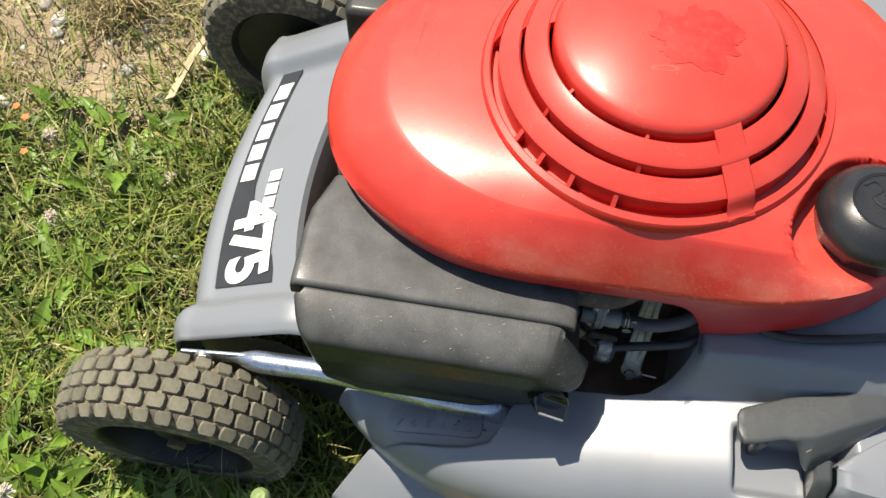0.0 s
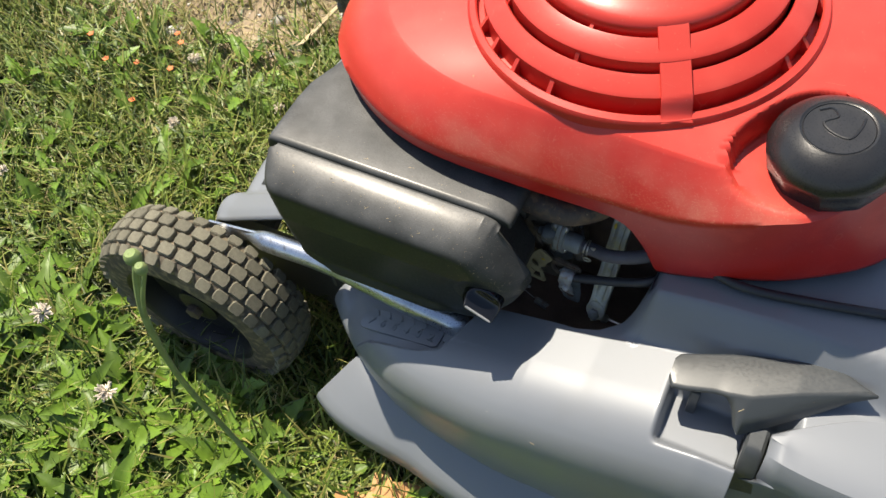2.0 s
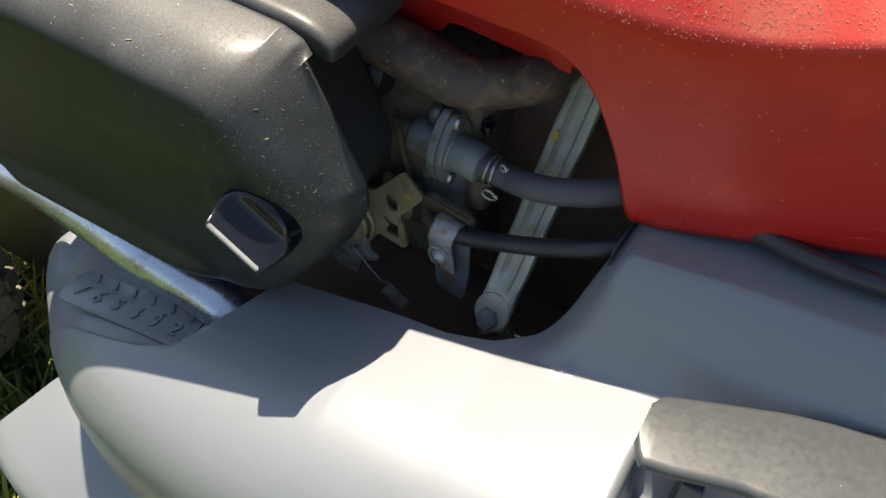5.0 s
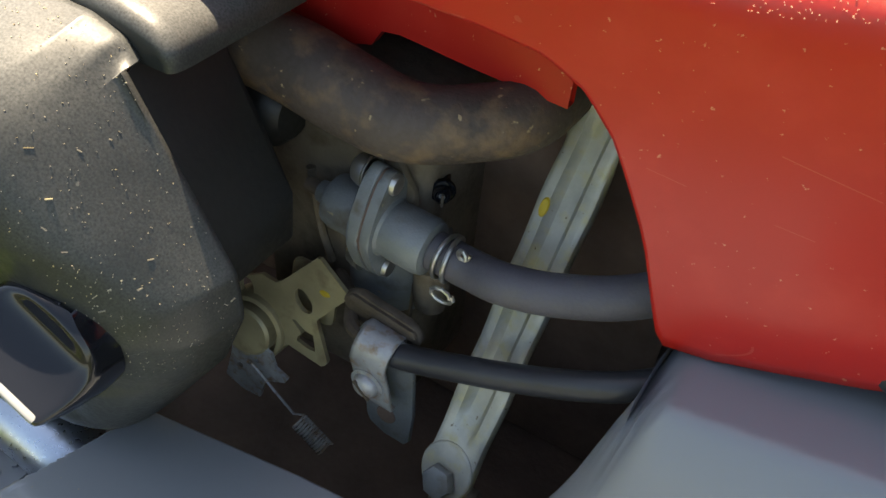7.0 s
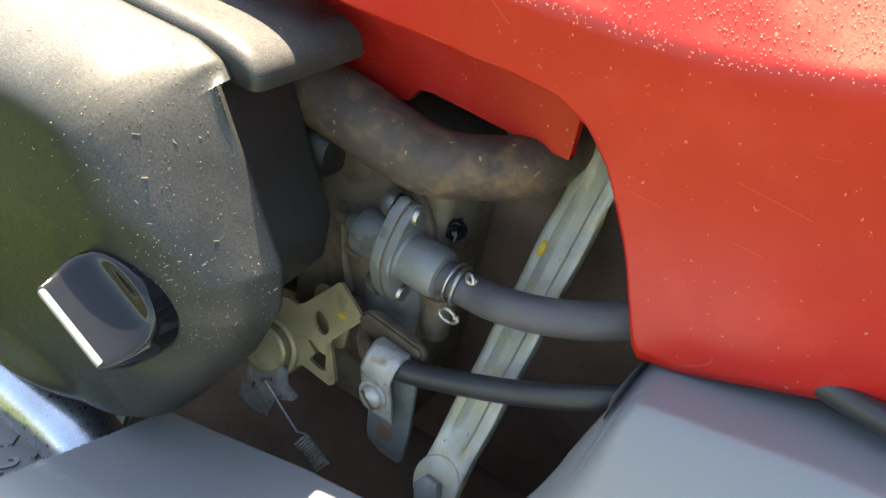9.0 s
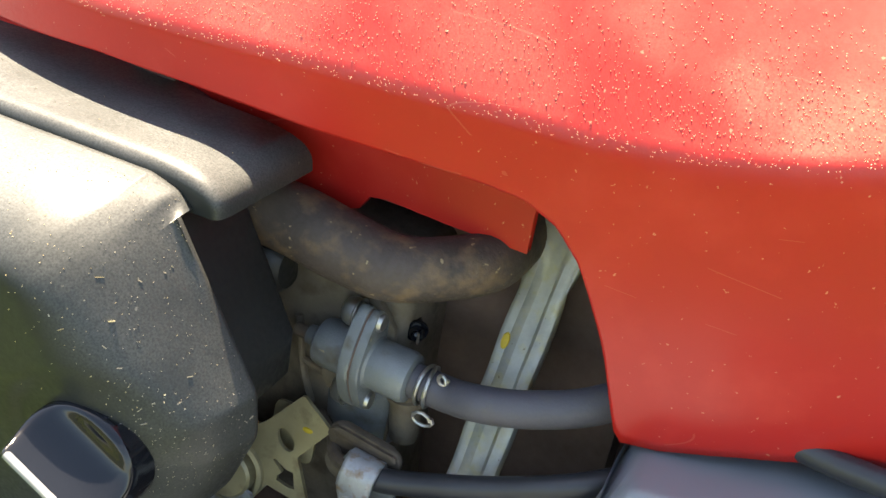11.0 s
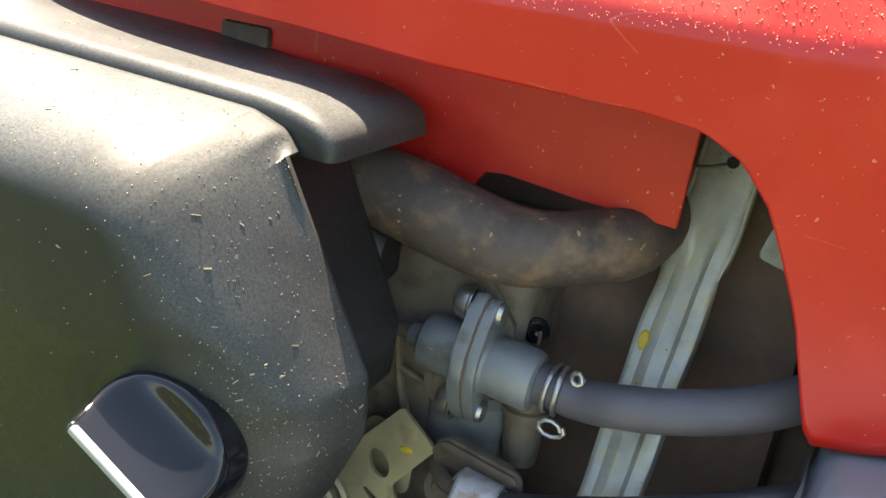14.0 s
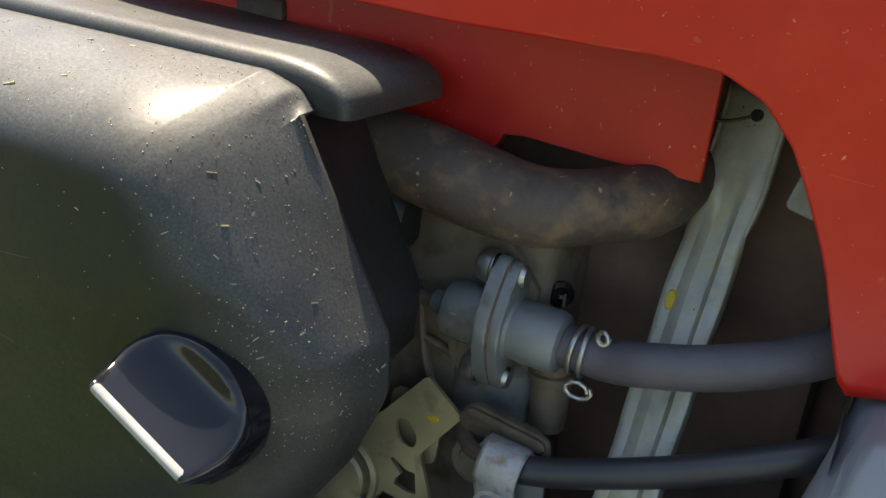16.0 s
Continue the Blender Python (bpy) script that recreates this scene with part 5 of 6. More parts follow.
pm = Matrix.Translation((-0.025, -0.1180, 0.215)) @ Matrix(((1, 0, 0), (0, 0.196, -0.981), (0, 0.981, 0.196))).to_4x4()
control = part("control_plate", pierced(
    [(-0.0156, 0.0038), (-0.0131, 0.0053), (-0.0106, 0.0050), (-0.0086, 0.0049), (-0.0066, 0.0066), (0.0025, 0.0178), (0.0035, 0.0181), (0.0129, 0.0116), (0.0127, 0.0107), (0.0055, 0.0009), (0.0048, -0.0004),
     (0.0096, -0.0112), (0.0091, -0.0126), (0.0079, -0.0136), (-0.0029, -0.0123), (-0.0073, -0.0175), (-0.0169, -0.0226), (-0.0230, -0.0172), (-0.0225, -0.0072), (-0.0210, 0.0010)],
    [oval(0.0003, 0.0036, 0.0024, 0.0036, 38), [(-0.0025, -0.0037), (-0.0017, -0.0033), (0.0021, -0.0052), (0.0044, -0.0052), (0.0056, -0.0100), (0.0033, -0.0103), (-0.0004, -0.0095), (-0.0002, -0.0080), (0.0009, -0.0066)],
     oval(-0.0175, -0.0010, 0.0022, 0.0030, 10)], pm, 0.0013), PASSIVE, mower, "yellowish passivated control plate", limit=30)
part("backing_plate", plate(round_rect(0.014, 0.016, 0.002), pm @ Matrix.Translation((0.000, 0.004, -0.0042)), 0.0012, bevel=0.0003), PASSIVE, control)
part("paint_dab", lathe([(0.0, 0.0004), (0.0009, 0.0003), (0.0011, 0.0)], pm @ Matrix.Translation((0.0062, 0.0090, 0.0013)) @ Matrix.Diagonal((1.5, 0.8, 1, 1)), 12), YELLOW, control, "yellow paint dab")
dm = axis((-0.0392, -0.1205, 0.2035), (-0.033, -0.20, 0.2205))
part("pivot_disc", lathe([(0.0, 0.0055), (0.0064, 0.0055), (0.0072, 0.0048), (0.0074, 0.0014), (0.0084, 0.0014), (0.0086, 0.0034), (0.0097, 0.0030), (0.0100, 0.0022), (0.0101, -0.0040)], dm, 36), PASSIVE, control, "stepped round pivot disc")
lm = Matrix.Translation((-0.038, -0.1245, 0.192)) @ Matrix.Rotation(radians(90), 4, "X")
part("lower_plate", pierced([(-0.010, -0.011), (-0.004, -0.0135), (0.002, -0.013), (0.0045, -0.004), (0.0115, 0.0), (0.0125, 0.0022), (0.0085, 0.004), (0.0075, 0.009), (0.0, 0.0115), (-0.006, 0.009), (-0.0065, 0.002)],
                            [oval(-0.004, -0.0030, 0.0009, 0.0011, 0, 10), oval(-0.001, 0.0, 0.0009, 0.0011, 0, 10), oval(0.002, 0.003, 0.0009, 0.0011, 0, 10)], lm, 0.0010), CLAMP, control, "dull lower plate with three small holes", limit=30)
coil = [Vector((-0.0395, -0.1235, 0.1925)), Vector((-0.0386, -0.1262, 0.1930)), Vector((-0.0365, -0.1268, 0.1946)), Vector((-0.0228, -0.1270, 0.1830))]
a0 = Vector((-0.0212, -0.1270, 0.1812))
ax = Vector((0.80, 0.0, -0.52)).normalized()
u = ax.orthogonal().normalized()
w = ax.cross(u)
for k in range(109):
    a = radians(40 * k)
    coil.append(a0 + ax * (0.0110 * k / 108) + (u * math.cos(a) + w * math.sin(a)) * 0.0023)
part("spring", tube(coil, 0.00036, 6, 0), CLAMP, control, "thin coil spring with a long hook")

km = Matrix.Translation((0.0008, -0.1230, 0.2188)) @ Matrix.Rotation(radians(90), 4, "X") @ Matrix.Rotation(radians(-6), 4, "Z")
clamp_back = part("cable_bracket", plate([(-0.0036, 0.0280), (0.0085, 0.0270), (0.0106, 0.0217), (0.0115, 0.0030), (0.0112, -0.0075), (0.0098, -0.0097), (0.0038, -0.0094), (-0.0008, -0.0070), (-0.0018, -0.0040), (-0.0022, 0.0029), (-0.0050, 0.0253)], Matrix.Translation((0, -0.1215, 0.2)) @ Matrix.Rotation(radians(90), 4, "X"), 0.0016, bevel=0.0004), CAST, mower, "dull steel cable bracket with a folded clamp")
arm_m = Matrix.Translation((-0.0010, -0.1172, 0.2270)) @ Matrix.Rotation(radians(90), 4, "X") @ Matrix.Rotation(radians(-9), 4, "Z")
arm = part("bracket_arm", plate(round_rect(0.0215, 0.0090, 0.0038), arm_m, 0.0022, bevel=0.0008), RUST, clamp_back, "dirty brown ribbed arm behind the clamp")
part("rib", plate(round_rect(0.0190, 0.0032, 0.0015), arm_m @ Matrix.Translation((0.0, 0.0022, 0.0021)), 0.0010, bevel=0.0006), RUST, arm)
band = [(math.sin(a) * 0.0047 + 0.0045, math.cos(a) * 0.0046) for a in [radians(200 - 190 * k / 16) for k in range(17)]]
band += [(0.0030, 0.0048), (0.0005, 0.0046), (-0.0025, 0.0043), (-0.0050, 0.0043), (-0.0075, 0.0045), (-0.0090, 0.0042), (-0.0097, 0.0030)]
rows = [[km @ Vector((x + 0.30 * max(0.0, 0.0030 - y), y, z + 0.0004)) for x in (-0.0046, -0.0036, 0.0, 0.0034, 0.0048)] for y, z in band]
clamp = part("clamp", grid(rows), CLAMP, clamp_back, "dull folded cable clamp with rusty edges", limit=60)
sol = clamp.modifiers.new("thickness", "SOLIDIFY")
sol.thickness, sol.offset = 0.0013, 0
kn = km @ Matrix.Translation((0.0012, -0.0032, 0.0062))
part("screw", lathe([(0.0, 0.0022), (0.0016, 0.0021), (0.0028, 0.0015), (0.0034, 0.0006), (0.0035, 0.0), (0.0044, -0.0002), (0.0044, -0.001)], kn, 22), CLAMP, clamp_back, "slotted clamp screw")
part("slot", box((-0.0030, -0.00035, 0.0017), (0.0030, 0.00035, 0.00235), 0.0), RUST, clamp_back).data.transform(kn @ Matrix.Rotation(radians(-40), 4, "Z"))
part("bracket_hole", lathe([(0.0, 0.0003), (0.0026, 0.0003), (0.0028, 0.0)], Matrix.Translation((0.0041, -0.1231, 0.1990)) @ Matrix.Rotation(radians(90), 4, "X") @ Matrix.Diagonal((1.0, 1.1, 1, 1)), 16), ENGINE, clamp_back, "dark hole")
part("control_cable", tube([(-0.003, -0.1236, 0.2235), (0.0065, -0.1235, 0.2240), (0.018, -0.1225, 0.2272), (0.035, -0.122, 0.2342), (0.0505, -0.1215, 0.2422), (0.0600, -0.118, 0.2460), (0.075, -0.105, 0.2480)], lambda t: 0.0032, 16, 8), CABLE, mower, "black control cable")
part("inner_wire", tube([(-0.003, -0.1236, 0.2235), (-0.008, -0.1215, 0.2238), (-0.0125, -0.1150, 0.2240), (-0.020, -0.110, 0.2245)], 0.0019, 10, 4), RUST, clamp_back, "thin steel wire")
part("rear_cable", tube([(0.088, -0.112, 0.2700), (0.105, -0.118, 0.2718), (0.125, -0.118, 0.2722), (0.16, -0.112, 0.2715), (0.20, -0.103, 0.2695), (0.26, -0.090, 0.268)], lambda t: 0.0030, 14, 8), CABLE, mower, "black cable lying over the rear deck")
part("steel_tab", plate(round_rect(0.012, 0.013, 0.0012), Matrix.Translation((0.0495, -0.0985, 0.2895)) @ Matrix.Rotation(radians(84), 4, "X") @ Matrix.Rotation(radians(-14), 4, "Z"), 0.0015, bevel=0.0003), CAST, engine, "dull steel tab beside the strut")
part("foam_strip", box((-0.088, -0.104, 0.2990), (-0.074, -0.092, 0.3095), 0.0012), BREATHER, base_body, "brown foam strip behind the lid")
part("ignition_box", box((-0.216, 0.060, 0.27), (-0.15, 0.13, 0.330), 0.006, 3), BLACK, mower, "dark box at the hood's far side")
part("exhaust_shield", box((-0.215, -0.02, 0.19), (-0.15, 0.10, 0.30), 0.012, 3), ENGINE, mower, "dark casing behind the apron")

tread(*wheel_near)
tread(*wheel_far)


# ---- ground and plants ----
GZ = -0.012


def sand(x, y):
    """How bare the ground is: a sandy patch beyond the front of the mower."""
    d = (y - 0.235) * 0.9 - (x + 0.45) * 0.35 + 0.10 * noise.noise(Vector((x * 5, y * 5, 0.3)))
    edge = math.hypot(x + 0.42, (y - 0.52) * 1.1) + 0.10 * noise.noise(Vector((x * 3, y * 3, 7.7)))
    return smooth_step(-0.10, 0.08, d) * (1 - smooth_step(0.50, 0.68, edge))


def ground_z(x, y):
    near_ = math.exp(-((x + 0.3) ** 2 + y ** 2) / 4)
    return GZ + near_ * (0.008 * noise.noise(Vector((x * 6, y * 6, 1.7))) + 0.004 * noise.noise(Vector((x * 25, y * 25, 4.1))))


xs = sorted({round(-1.25 + 0.013 * k, 4) for k in range(140)} | {-300.0, -60.0, -12.0, -4.0, -2.0, -1.5, 0.9, 1.4, 2.5, 6.0, 20.0, 80.0, 300.0})
gys = sorted({round(-0.75 + 0.013 * k, 4) for k in range(160)} | {-300.0, -60.0, -12.0, -4.0, -2.0, -1.2, 1.5, 1.9, 2.6, 6.0, 20.0, 80.0, 300.0})
gv = [(x, y, ground_z(x, y)) for y in gys for x in xs]
nx = len(xs)
gf = [(j * nx + i, j * nx + i + 1, (j + 1) * nx + i + 1, (j + 1) * nx + i) for j in range(len(gys) - 1) for i in range(nx - 1)]
gm = bpy.data.meshes.new("ground")
gm.from_pydata(gv, [], gf)
gm.materials.append(SOIL)
gm.materials.append(TURF)
mids = [(sum(gv[i][0] for i in f) / 4, sum(gv[i][1] for i in f) / 4) for f in gf]
gm.polygons.foreach_set("material_index", [0 if sand(*q) > 0.4 and abs(q[0]) < 2 and q[1] < 3 else 1 for q in mids])
gm.polygons.foreach_set("use_smooth", [True] * len(gf))
tagged(new("ground", gm), "sandy soil under patchy grass and weeds", "ground", kind="structure")

rng = random.Random(5)


def blades(name, count, where, length, width, mat_, label, lean=0.9):
    """Bent, tapered blades joined in one mesh."""
    verts, faces = [], []
    made = 0
    while made < count:
        x, y = where()
        if x is None:
            continue
        made += 1
        h, w = rng.uniform(*length), rng.uniform(*width)
        a, tilt, curl = rng.uniform(0, 6.283), rng.uniform(0.1, lean), rng.uniform(0.2, 1.3)
        dx, dy = math.cos(a), math.sin(a)
        z, reach, b = ground_z(x, y) - 0.003, 0.0, len(verts)
        n = 4
        tw = rng.uniform(-0.6, 0.6)
        for k in range(n + 1):
            t = k / n
            ww = w * (1 - t ** 1.6) * 0.5 + 0.00008
            sx_, sy_ = -math.sin(a + tw * t), math.cos(a + tw * t)
            verts.append((x + dx * reach - sx_ * ww, y + dy * reach - sy_ * ww, z))
            verts.append((x + dx * reach + sx_ * ww, y + dy * reach + sy_ * ww, z))
            ang = min(tilt + curl * t, 2.0)
            reach += h / n * math.sin(ang)
            z += h / n * math.cos(ang)
        faces += [(b + 2 * k, b + 2 * k + 1, b + 2 * k + 3, b + 2 * k + 2) for k in range(n)]
    me = bpy.data.meshes.new(name)
    me.from_pydata(verts, [], faces)
    me.materials.append(mat_)
    return tagged(new(name, me), label, "grass", kind="stuff")


def anywhere(lo, hi, keep):
    def pick():
        x, y = rng.uniform(lo[0], hi[0]), rng.uniform(lo[1], hi[1])
        return (x, y) if rng.random() < keep(x, y) else (None, None)
    return pick


def thick(x, y):
    under = 1.0 if not (-0.20 < x < 0.5 and abs(y - DECK_CY) < 0.22) else 0.02
    return (1 - 0.93 * sand(x, y)) * under * (0.45 + 0.55 * smooth_step(-0.35, 0.25, noise.noise(Vector((x * 7, y * 7, 9.0)))))


blades("grass", 44000, anywhere((-0.95, -0.60), (0.30, 0.45), thick), (0.020, 0.075), (0.0011, 0.0042), GRASS, "short green lawn grass mixed with clover and weeds", 1.1)
blades("dry_grass", 15000, anywhere((-0.95, -0.45), (0.1, 0.62), lambda x, y: (0.30 + 0.5 * sand(x, y) * smooth_step(0.1, -0.2, noise.noise(Vector((x * 8, y * 8, 2.0))))) * (1 if not (-0.2 < x < 0.5 and abs(y - DECK_CY) < 0.22) else 0)),
       (0.015, 0.055), (0.0008, 0.0022), STRAW, "dry straw-coloured grass", 1.4)
blades("lawn", 26000, anywhere((-1.9, -1.5), (1.7, 1.9), lambda x, y: 0.0 if (-0.93 < x < 0.28 and -0.58 < y < 0.43) or (-0.25 < x < 0.5 and abs(y - DECK_CY) < 0.24) else (1 - 0.97 * sand(x, y)) * (1 - smooth_step(0.9, 1.75, math.hypot(x + 0.3, y) + 0.35 * noise.noise(Vector((x * 2, y * 2, 5.5)))))),
       (0.03, 0.09), (0.004, 0.010), GRASS, "rough green lawn round the mower", 1.1)
blades("grass_tuft", 420, lambda: (rng.gauss(-0.585, 0.026), rng.gauss(0.335, 0.022)), (0.05, 0.12), (0.0010, 0.0022), STRAW, "tuft of long half-dry grass on the sand", 0.9)


def leaf_mesh(length, width, lobes, fold, droop):
    """A leaf with a folded midrib, toothed or lobed edge and a droop."""
    n = 26
    rows = []
    for k in range(n + 1):
        t = k / n
        w = width * (math.sin(math.pi * min(t ** 0.75, 1.0)) ** 0.8) * 0.5 + 0.0006
        if lobes:
            saw = (t * lobes) % 1.0
            w *= 0.50 + 0.50 * (1 - saw) if t > 0.12 else 0.35
        z = length * (0.38 * t - droop * t * t)
        rows.append([(-w, t * length, z + fold * w), (-w * 0.5, t * length, z + fold * 0.35 * w), (0, t * length, z - 0.0004), (w * 0.5, t * length, z + fold * 0.35 * w), (w, t * length, z + fold * w)])
    bm = grid(rows)
    for f in bm.faces:
        f.smooth = True
    me = bpy.data.meshes.new("leaf")
    bm.to_mesh(me)
    bm.free()
    me.materials.append(LEAF)
    return me


LEAVES = [leaf_mesh(0.060, 0.020, 0, 0.5, 0.35), leaf_mesh(0.075, 0.030, 5.0, 0.35, 0.45), leaf_mesh(0.045, 0.022, 0, 0.3, 0.30), leaf_mesh(0.060, 0.026, 6.0, 0.4, 0.30), leaf_mesh(0.030, 0.019, 0, 0.3, 0.2)]


def rosette(x, y, count, kinds, size, label):
    t = thing("weed", label, "weed", "weeds in the lawn")
    t.location = (x, y, ground_z(x, y) - 0.002)
    for k in range(count):
        me = LEAVES[rng.choice(kinds)]
        ob = new("leaf", me)
        ob.parent = t
        s = size * rng.uniform(0.65, 1.15)
        ob.matrix_basis = Matrix.Rotation(2 * math.pi * (k + rng.uniform(-0.3, 0.3)) / count, 4, "Z") @ Matrix.Translation((0, 0.003, rng.uniform(0, 0.012))) @ Matrix.Rotation(radians(rng.uniform(-5, 45)), 4, "X") @ Matrix.Rotation(radians(rng.uniform(-20, 20)), 4, "Y") @ Matrix.Diagonal((s, s, s, 1))
    return t


spots = []
tries = 0
while len(spots) < 300 and tries < 30000:
    tries += 1
    x, y = (rng.uniform(-0.80, 0.02), rng.uniform(-0.52, 0.20)) if len(spots) > 70 else (rng.uniform(-0.50, 0.02), rng.uniform(-0.50, -0.22))
    if -0.22 < x and y > -0.285:
        continue
    if -0.44 < x < -0.2 and -0.225 < y < 0.28:
        continue
    if y > -0.24 and rng.random() < 0.55:
        continue
    if rng.random() < sand(x, y) or any((x - a) ** 2 + (y - b) ** 2 < (0.031 if y > -0.24 else 0.025) ** 2 for a, b in spots):
        continue
    spots.append((x, y))
for x, y in spots:
    lush = y < -0.24
    kinds = ([1, 3, 0, 3] if rng.random() < 0.6 else [0, 2]) if lush else ([2, 4, 0] if rng.random() < 0.6 else [1, 3])
    rosette(x, y, rng.randint(8, 12) if lush else rng.randint(4, 6), kinds, 0.85 if lush else 0.7, "broad-leaved green weed growing in the grass" if lush else "small green weed growing in the grass")


def clover_flower(x, y, z, size=1.0):
    t = thing("clover_flower", "white clover flower head above the grass", "flower", "clover flowers")
    t.location = (x, y, ground_z(x, y))
    part("stem", tube([(0, 0, 0), (0.003, 0.002, z * 0.5), (0, 0, z)], 0.0009, 6, 4), STEM, t)
    bm = bmesh.new()
    for k in range(46):
        u, a = rng.uniform(-0.5, 1.0), rng.uniform(0, 6.283)
        dv = Vector((math.cos(a) * math.sqrt(1 - u * u), math.sin(a) * math.sqrt(1 - u * u), u))
        tube([Vector((0, 0, z)) + dv * 0.003, Vector((0, 0, z)) + dv * 0.0095 * size * rng.uniform(0.8, 1.1) + Vector((0, 0, 0.001))], lambda q: 0.0011 * (1 - 0.5 * q), 5, 0, bm=bm)
    part("flower_head", bm, PETAL, t)
    return t


for q in ((-0.4377, -0.2725, 0.118, 1.0), (-0.3433, -0.3067, 0.108, 1.0), (-0.585, 0.115, 0.03, 0.9), (-0.440, 0.085, 0.025, 0.8), (-0.70, -0.12, 0.03, 0.9), (-0.32, -0.475, 0.04, 1.0), (-0.55, 0.02, 0.03, 0.8)):
    clover_flower(*q)


def pimpernel(x, y):
    t = thing("orange_flower", "tiny orange flower low in the grass", "flower", "orange flowers")
    t.location = (x, y, ground_z(x, y))
    h = rng.uniform(0.022, 0.034)
    part("stem", tube([(0, 0, 0), (0, 0, h)], 0.0006, 5, 0), STEM, t)
    for k in range(5):
        a = 72 * k
        part("petal", plate([(0.0, -0.0005), (0.003, -0.0022), (0.0052, 0.0), (0.003, 0.0022)], Matrix.Translation((0, 0, h)) @ Matrix.Rotation(radians(a), 4, "Z") @ Matrix.Rotation(radians(-18), 4, "Y"), 0.0003), ORANGE, t)


for q in ((-0.622, 0.135), (-0.655, 0.085), (-0.640, 0.150), (-0.605, 0.090), (-0.690, 0.070), (-0.62, 0.03), (-0.74, 0.10)):
    pimpernel(*q)

# stalks with round buds, leaning up from the weeds
bud = thing("budding_stalk", "tall pale green stalk with two round buds", "weed")
part("stem", tube([(-0.160, -0.312, GZ), (-0.190, -0.303, 0.050), (-0.216, -0.296, 0.115), (-0.214, -0.298, 0.190), (-0.201, -0.301, 0.260), (-0.189, -0.299, 0.325), (-0.184, -0.292, 0.356), (-0.178, -0.288, 0.374)], 0.0022, 8, 8), STEM, bud)
part("stem", tube([(-0.189, -0.299, 0.325), (-0.178, -0.297, 0.352), (-0.169, -0.292, 0.375)], 0.0013, 8, 6), STEM, bud)
for q, r in (((-0.178, -0.288, 0.378), 0.0048), ((-0.1687, -0.2923, 0.379), 0.0036)):
    part("bud", lathe([(0.0, -r), (r * 0.7, -r * 0.75), (r, 0), (r * 0.9, r * 0.6), (r * 0.6, r), (r * 0.3, r * 0.9), (0, r * 1.0)], Matrix.Translation(q), 16), STEM, bud, "round green bud")

# fallen leaf, strap, stones
lm = bmesh.new()
o = [(0.030 * (1 + 0.35 * math.sin(5 * a) + 0.15 * math.sin(9 * a)) * math.cos(a), 0.022 * (1 + 0.35 * math.sin(5 * a) + 0.1 * math.cos(7 * a)) * math.sin(a)) for a in [2 * math.pi * k / 40 for k in range(40)]]
rows = [[(x * f, y * f, 0.006 * math.sin(x * 90 * f) * f + 0.004 * f * f) for x, y in o] for f in (0.03, 0.35, 0.7, 1.0)]
fallen = link_mesh("fallen_leaf", grid(rows, close_u=True), DRYLEAF)
fallen.location = (-0.105, -0.275, GZ + 0.022)
fallen.rotation_euler = (radians(-12), radians(8), radians(30))
tagged(fallen, "dry orange-brown leaf lying in the weeds", "leaf")
sp = curve_points([Vector(q) for q in ((-0.474, 0.188, 0.012), (-0.472, 0.215, 0.010), (-0.466, 0.245, 0.013), (-0.456, 0.270, 0.020), (-0.444, 0.290, 0.028))], 6)
strap = link_mesh("strap", grid([[q + Vector((-0.007, 0, -0.003)), q + Vector((0.007, 0.0, 0.006)), q + Vector((0.0075, 0, 0.0045)), q + Vector((-0.0065, 0, -0.0045))] for q in sp], close_u=True, cap=True), STRAP)
tagged(strap, "curled tan webbing strap lying on the sand", "strap")


def stone_mesh(seed):
    bm = bmesh.new()
    bmesh.ops.create_icosphere(bm, subdivisions=2, radius=1)
    for v in bm.verts:
        v.co *= 1 + 0.50 * noise.noise(v.co * 1.5 + Vector((seed, seed * 2, 0)))
        v.co.z *= 0.6
    me = bpy.data.meshes.new("stone")
    for f in bm.faces:
        f.smooth = True
    bm.to_mesh(me)
    bm.free()
    me.materials.append(STONE)
    return me


STONES = [stone_mesh(s) for s in (1.3, 4.7, 8.2, 11.9)]
n_stones = 0
while n_stones < 210:
    x, y = rng.uniform(-0.92, -0.30), rng.uniform(0.12, 0.62)
    if rng.random() > sand(x, y) or (-0.45 < x and y < 0.28):
        continue
    n_stones += 1
    big = rng.random() < 0.26
    s = rng.uniform(0.006, 0.013) if big else rng.uniform(0.002, 0.006)
    ob = new("stone", rng.choice(STONES))
    ob.location, ob.rotation_euler, ob.scale = (x, y, ground_z(x, y) + s * 0.25), (0, 0, rng.uniform(0, 6.28)), (s * rng.uniform(0.8, 1.4), s, s)
    tagged(ob, "pale grey stone lying on sandy soil" if big else "small pale pebble on sandy soil", "stone", "stones on the sand")

# ---- chaff and clippings that lie on the hood and the air cleaner ----
from mathutils.bvhtree import BVHTree


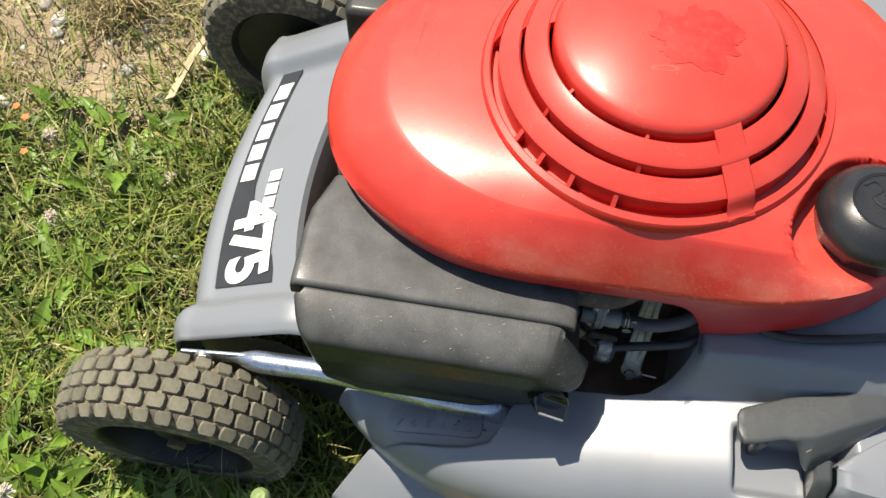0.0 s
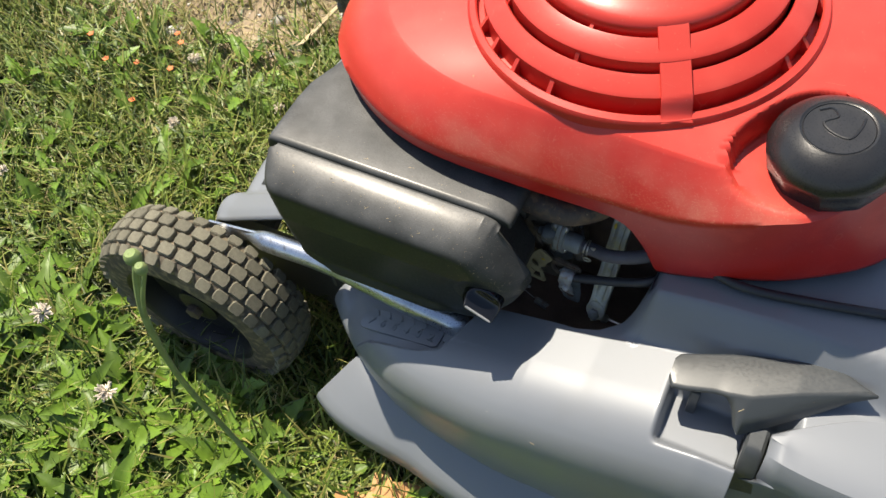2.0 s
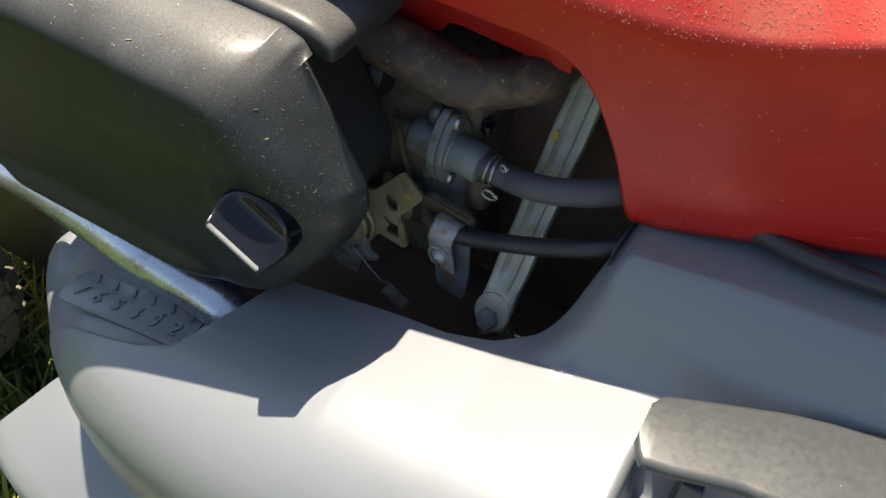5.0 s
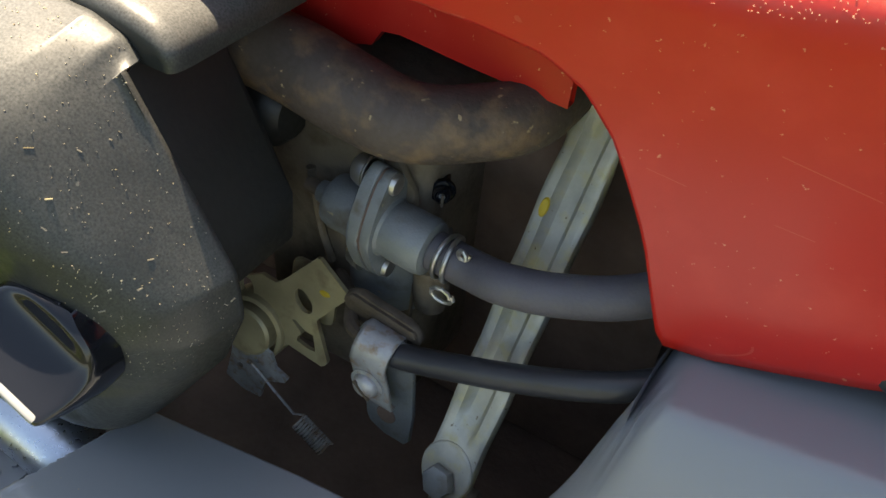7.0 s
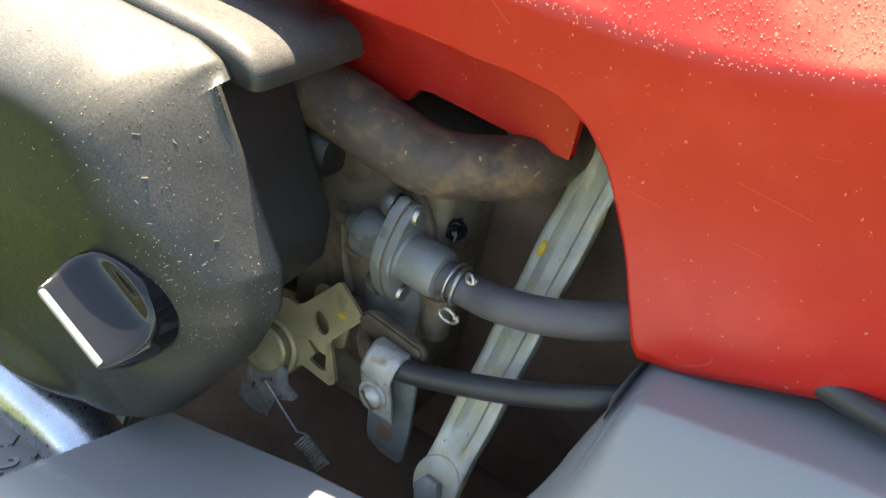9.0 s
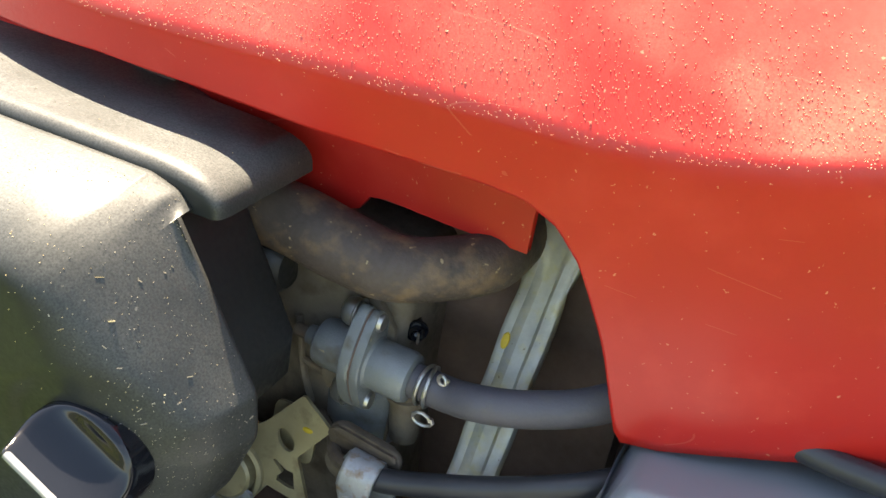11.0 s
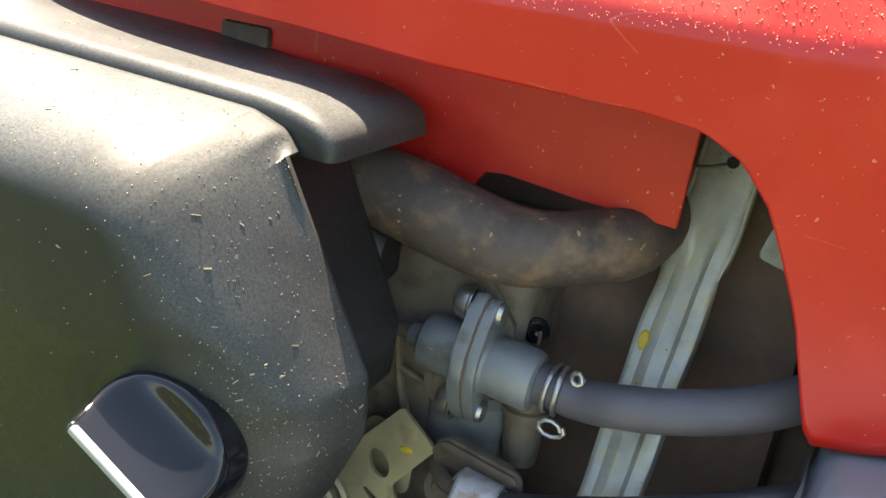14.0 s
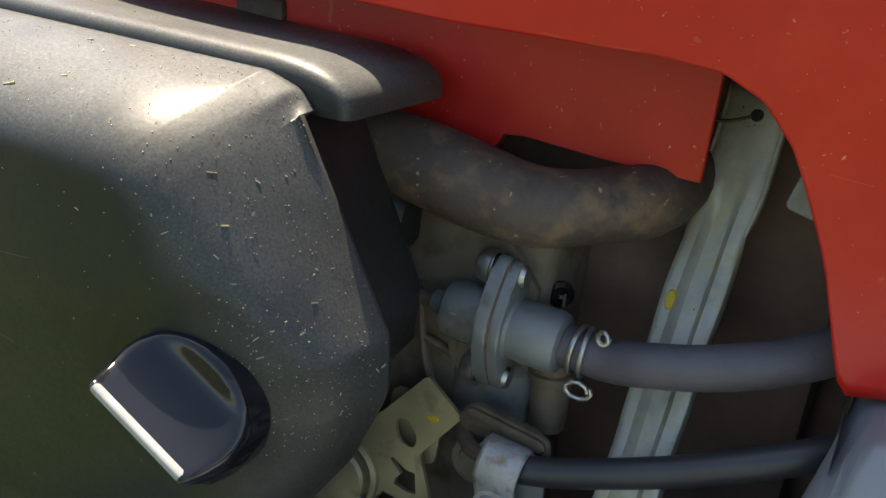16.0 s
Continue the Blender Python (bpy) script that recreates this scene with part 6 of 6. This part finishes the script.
def litter(name, target, spots_, size, label, mat_, parent, drop=(0, 0, -1)):
    """Small slivers laid on a surface, joined in one mesh. spots_: places above it."""
    verts = [target.matrix_world @ v.co for v in target.data.vertices]
    tree = BVHTree.FromPolygons(verts, [list(p.vertices) for p in target.data.polygons])
    vs, fs = [], []
    for p in spots_:
        hit_, nrm_, _, _ = tree.ray_cast(Vector(p), Vector(drop), 0.2)
        if hit_ is None:
            continue
        if nrm_.dot(Vector(drop)) > 0:
            nrm_ = -nrm_
        l, w_ = rng.uniform(*size), rng.uniform(0.00012, 0.0003)
        if rng.random() < 0.95:
            l, w_ = rng.uniform(0.00007, 0.00026), rng.uniform(0.00007, 0.00018)
        t = nrm_.orthogonal().normalized()
        t = Matrix.Rotation(rng.uniform(0, 6.28), 3, nrm_) @ t
        b = nrm_.cross(t)
        k = len(vs)
        h = rng.uniform(0.00006, 0.00018)
        lift = rng.uniform(0, 0.12) * l
        for sx_, sy_ in ((-1, -1), (1, -1), (1, 1), (-1, 1)):
            vs.append(hit_ + t * sx_ * l / 2 + b * sy_ * w_ / 2 - nrm_ * 0.0001)
        for sx_, sy_ in ((-1, -1), (1, -1), (1, 1), (-1, 1)):
            vs.append(hit_ + t * sx_ * l / 2 + b * sy_ * w_ / 2 + nrm_ * (h + (lift if sx_ > 0 else 0)))
        fs += [(k + 4, k + 5, k + 6, k + 7), (k, k + 1, k + 5, k + 4), (k + 1, k + 2, k + 6, k + 5), (k + 2, k + 3, k + 7, k + 6), (k + 3, k, k + 4, k + 7)]
    me = bpy.data.meshes.new(name)
    me.from_pydata([tuple(v) for v in vs], [], fs)
    me.materials.append(mat_)
    ob = new(name, me)
    ob.parent = parent
    return tagged(ob, label, kind="stuff")


def scatter(n, lo, hi):
    return [[rng.uniform(lo[i], hi[i]) for i in range(3)] for _ in range(n)]


bpy.context.view_layer.update()
litter("chaff", cleaner, scatter(280, (-0.20, -0.176, 0.34), (-0.046, -0.150, 0.34)), (0.0006, 0.0022), "dry grass clippings on the cover", CHAFF, cleaner)
litter("chaff", cleaner, [(0.0 - 0.006 - abs(rng.gauss(0, 0.011)) - max(0.0, z_ - 0.258) * 0.45, -0.24, z_) for z_ in [rng.uniform(0.240, 0.302) for _ in range(800)]], (0.0004, 0.0013), "fine pale chaff stuck to the cover", SPECK, cleaner, (0, 1, 0))
litter("chaff", cleaner, [(-0.012 - abs(rng.gauss(0, 0.022)) - max(0.0, z_ - 0.258) * 0.45, -0.24, z_) for z_ in [rng.uniform(0.262, 0.302) for _ in range(110)]], (0.0008, 0.0022), "dry grass clippings on the cover", CHAFF, cleaner, (0, 1, 0))
litter("chaff", lid, scatter(30, (-0.20, -0.143, 0.34), (-0.035, -0.125, 0.34)), (0.001, 0.004), "dry grass clippings on the lid", CHAFF, lid)
litter("chaff", hood, [(rng.uniform(-0.15, 0.16), -0.1280 + abs(rng.gauss(0, 0.008)), 0.40) for _ in range(6500)], (0.00012, 0.00028), "sandy dust and chaff on the hood's edge", SANDY, hood)
litter("chaff", hood, scatter(220, (-0.2, -0.12, 0.45), (0.2, 0.1, 0.45)), (0.001, 0.003), "dry grass clippings on the hood", CHAFF, hood)
litter("chaff", deck, scatter(60, (-0.10, -0.24, 0.35), (0.14, -0.16, 0.35)), (0.001, 0.004), "dry grass clippings on the deck", CHAFF, deck)
litter("chaff", lever_grip, scatter(12, (0.09, -0.185, 0.35), (0.19, -0.145, 0.35)), (0.002, 0.005), "dry grass clippings on the lever", CHAFF, lever_grip)
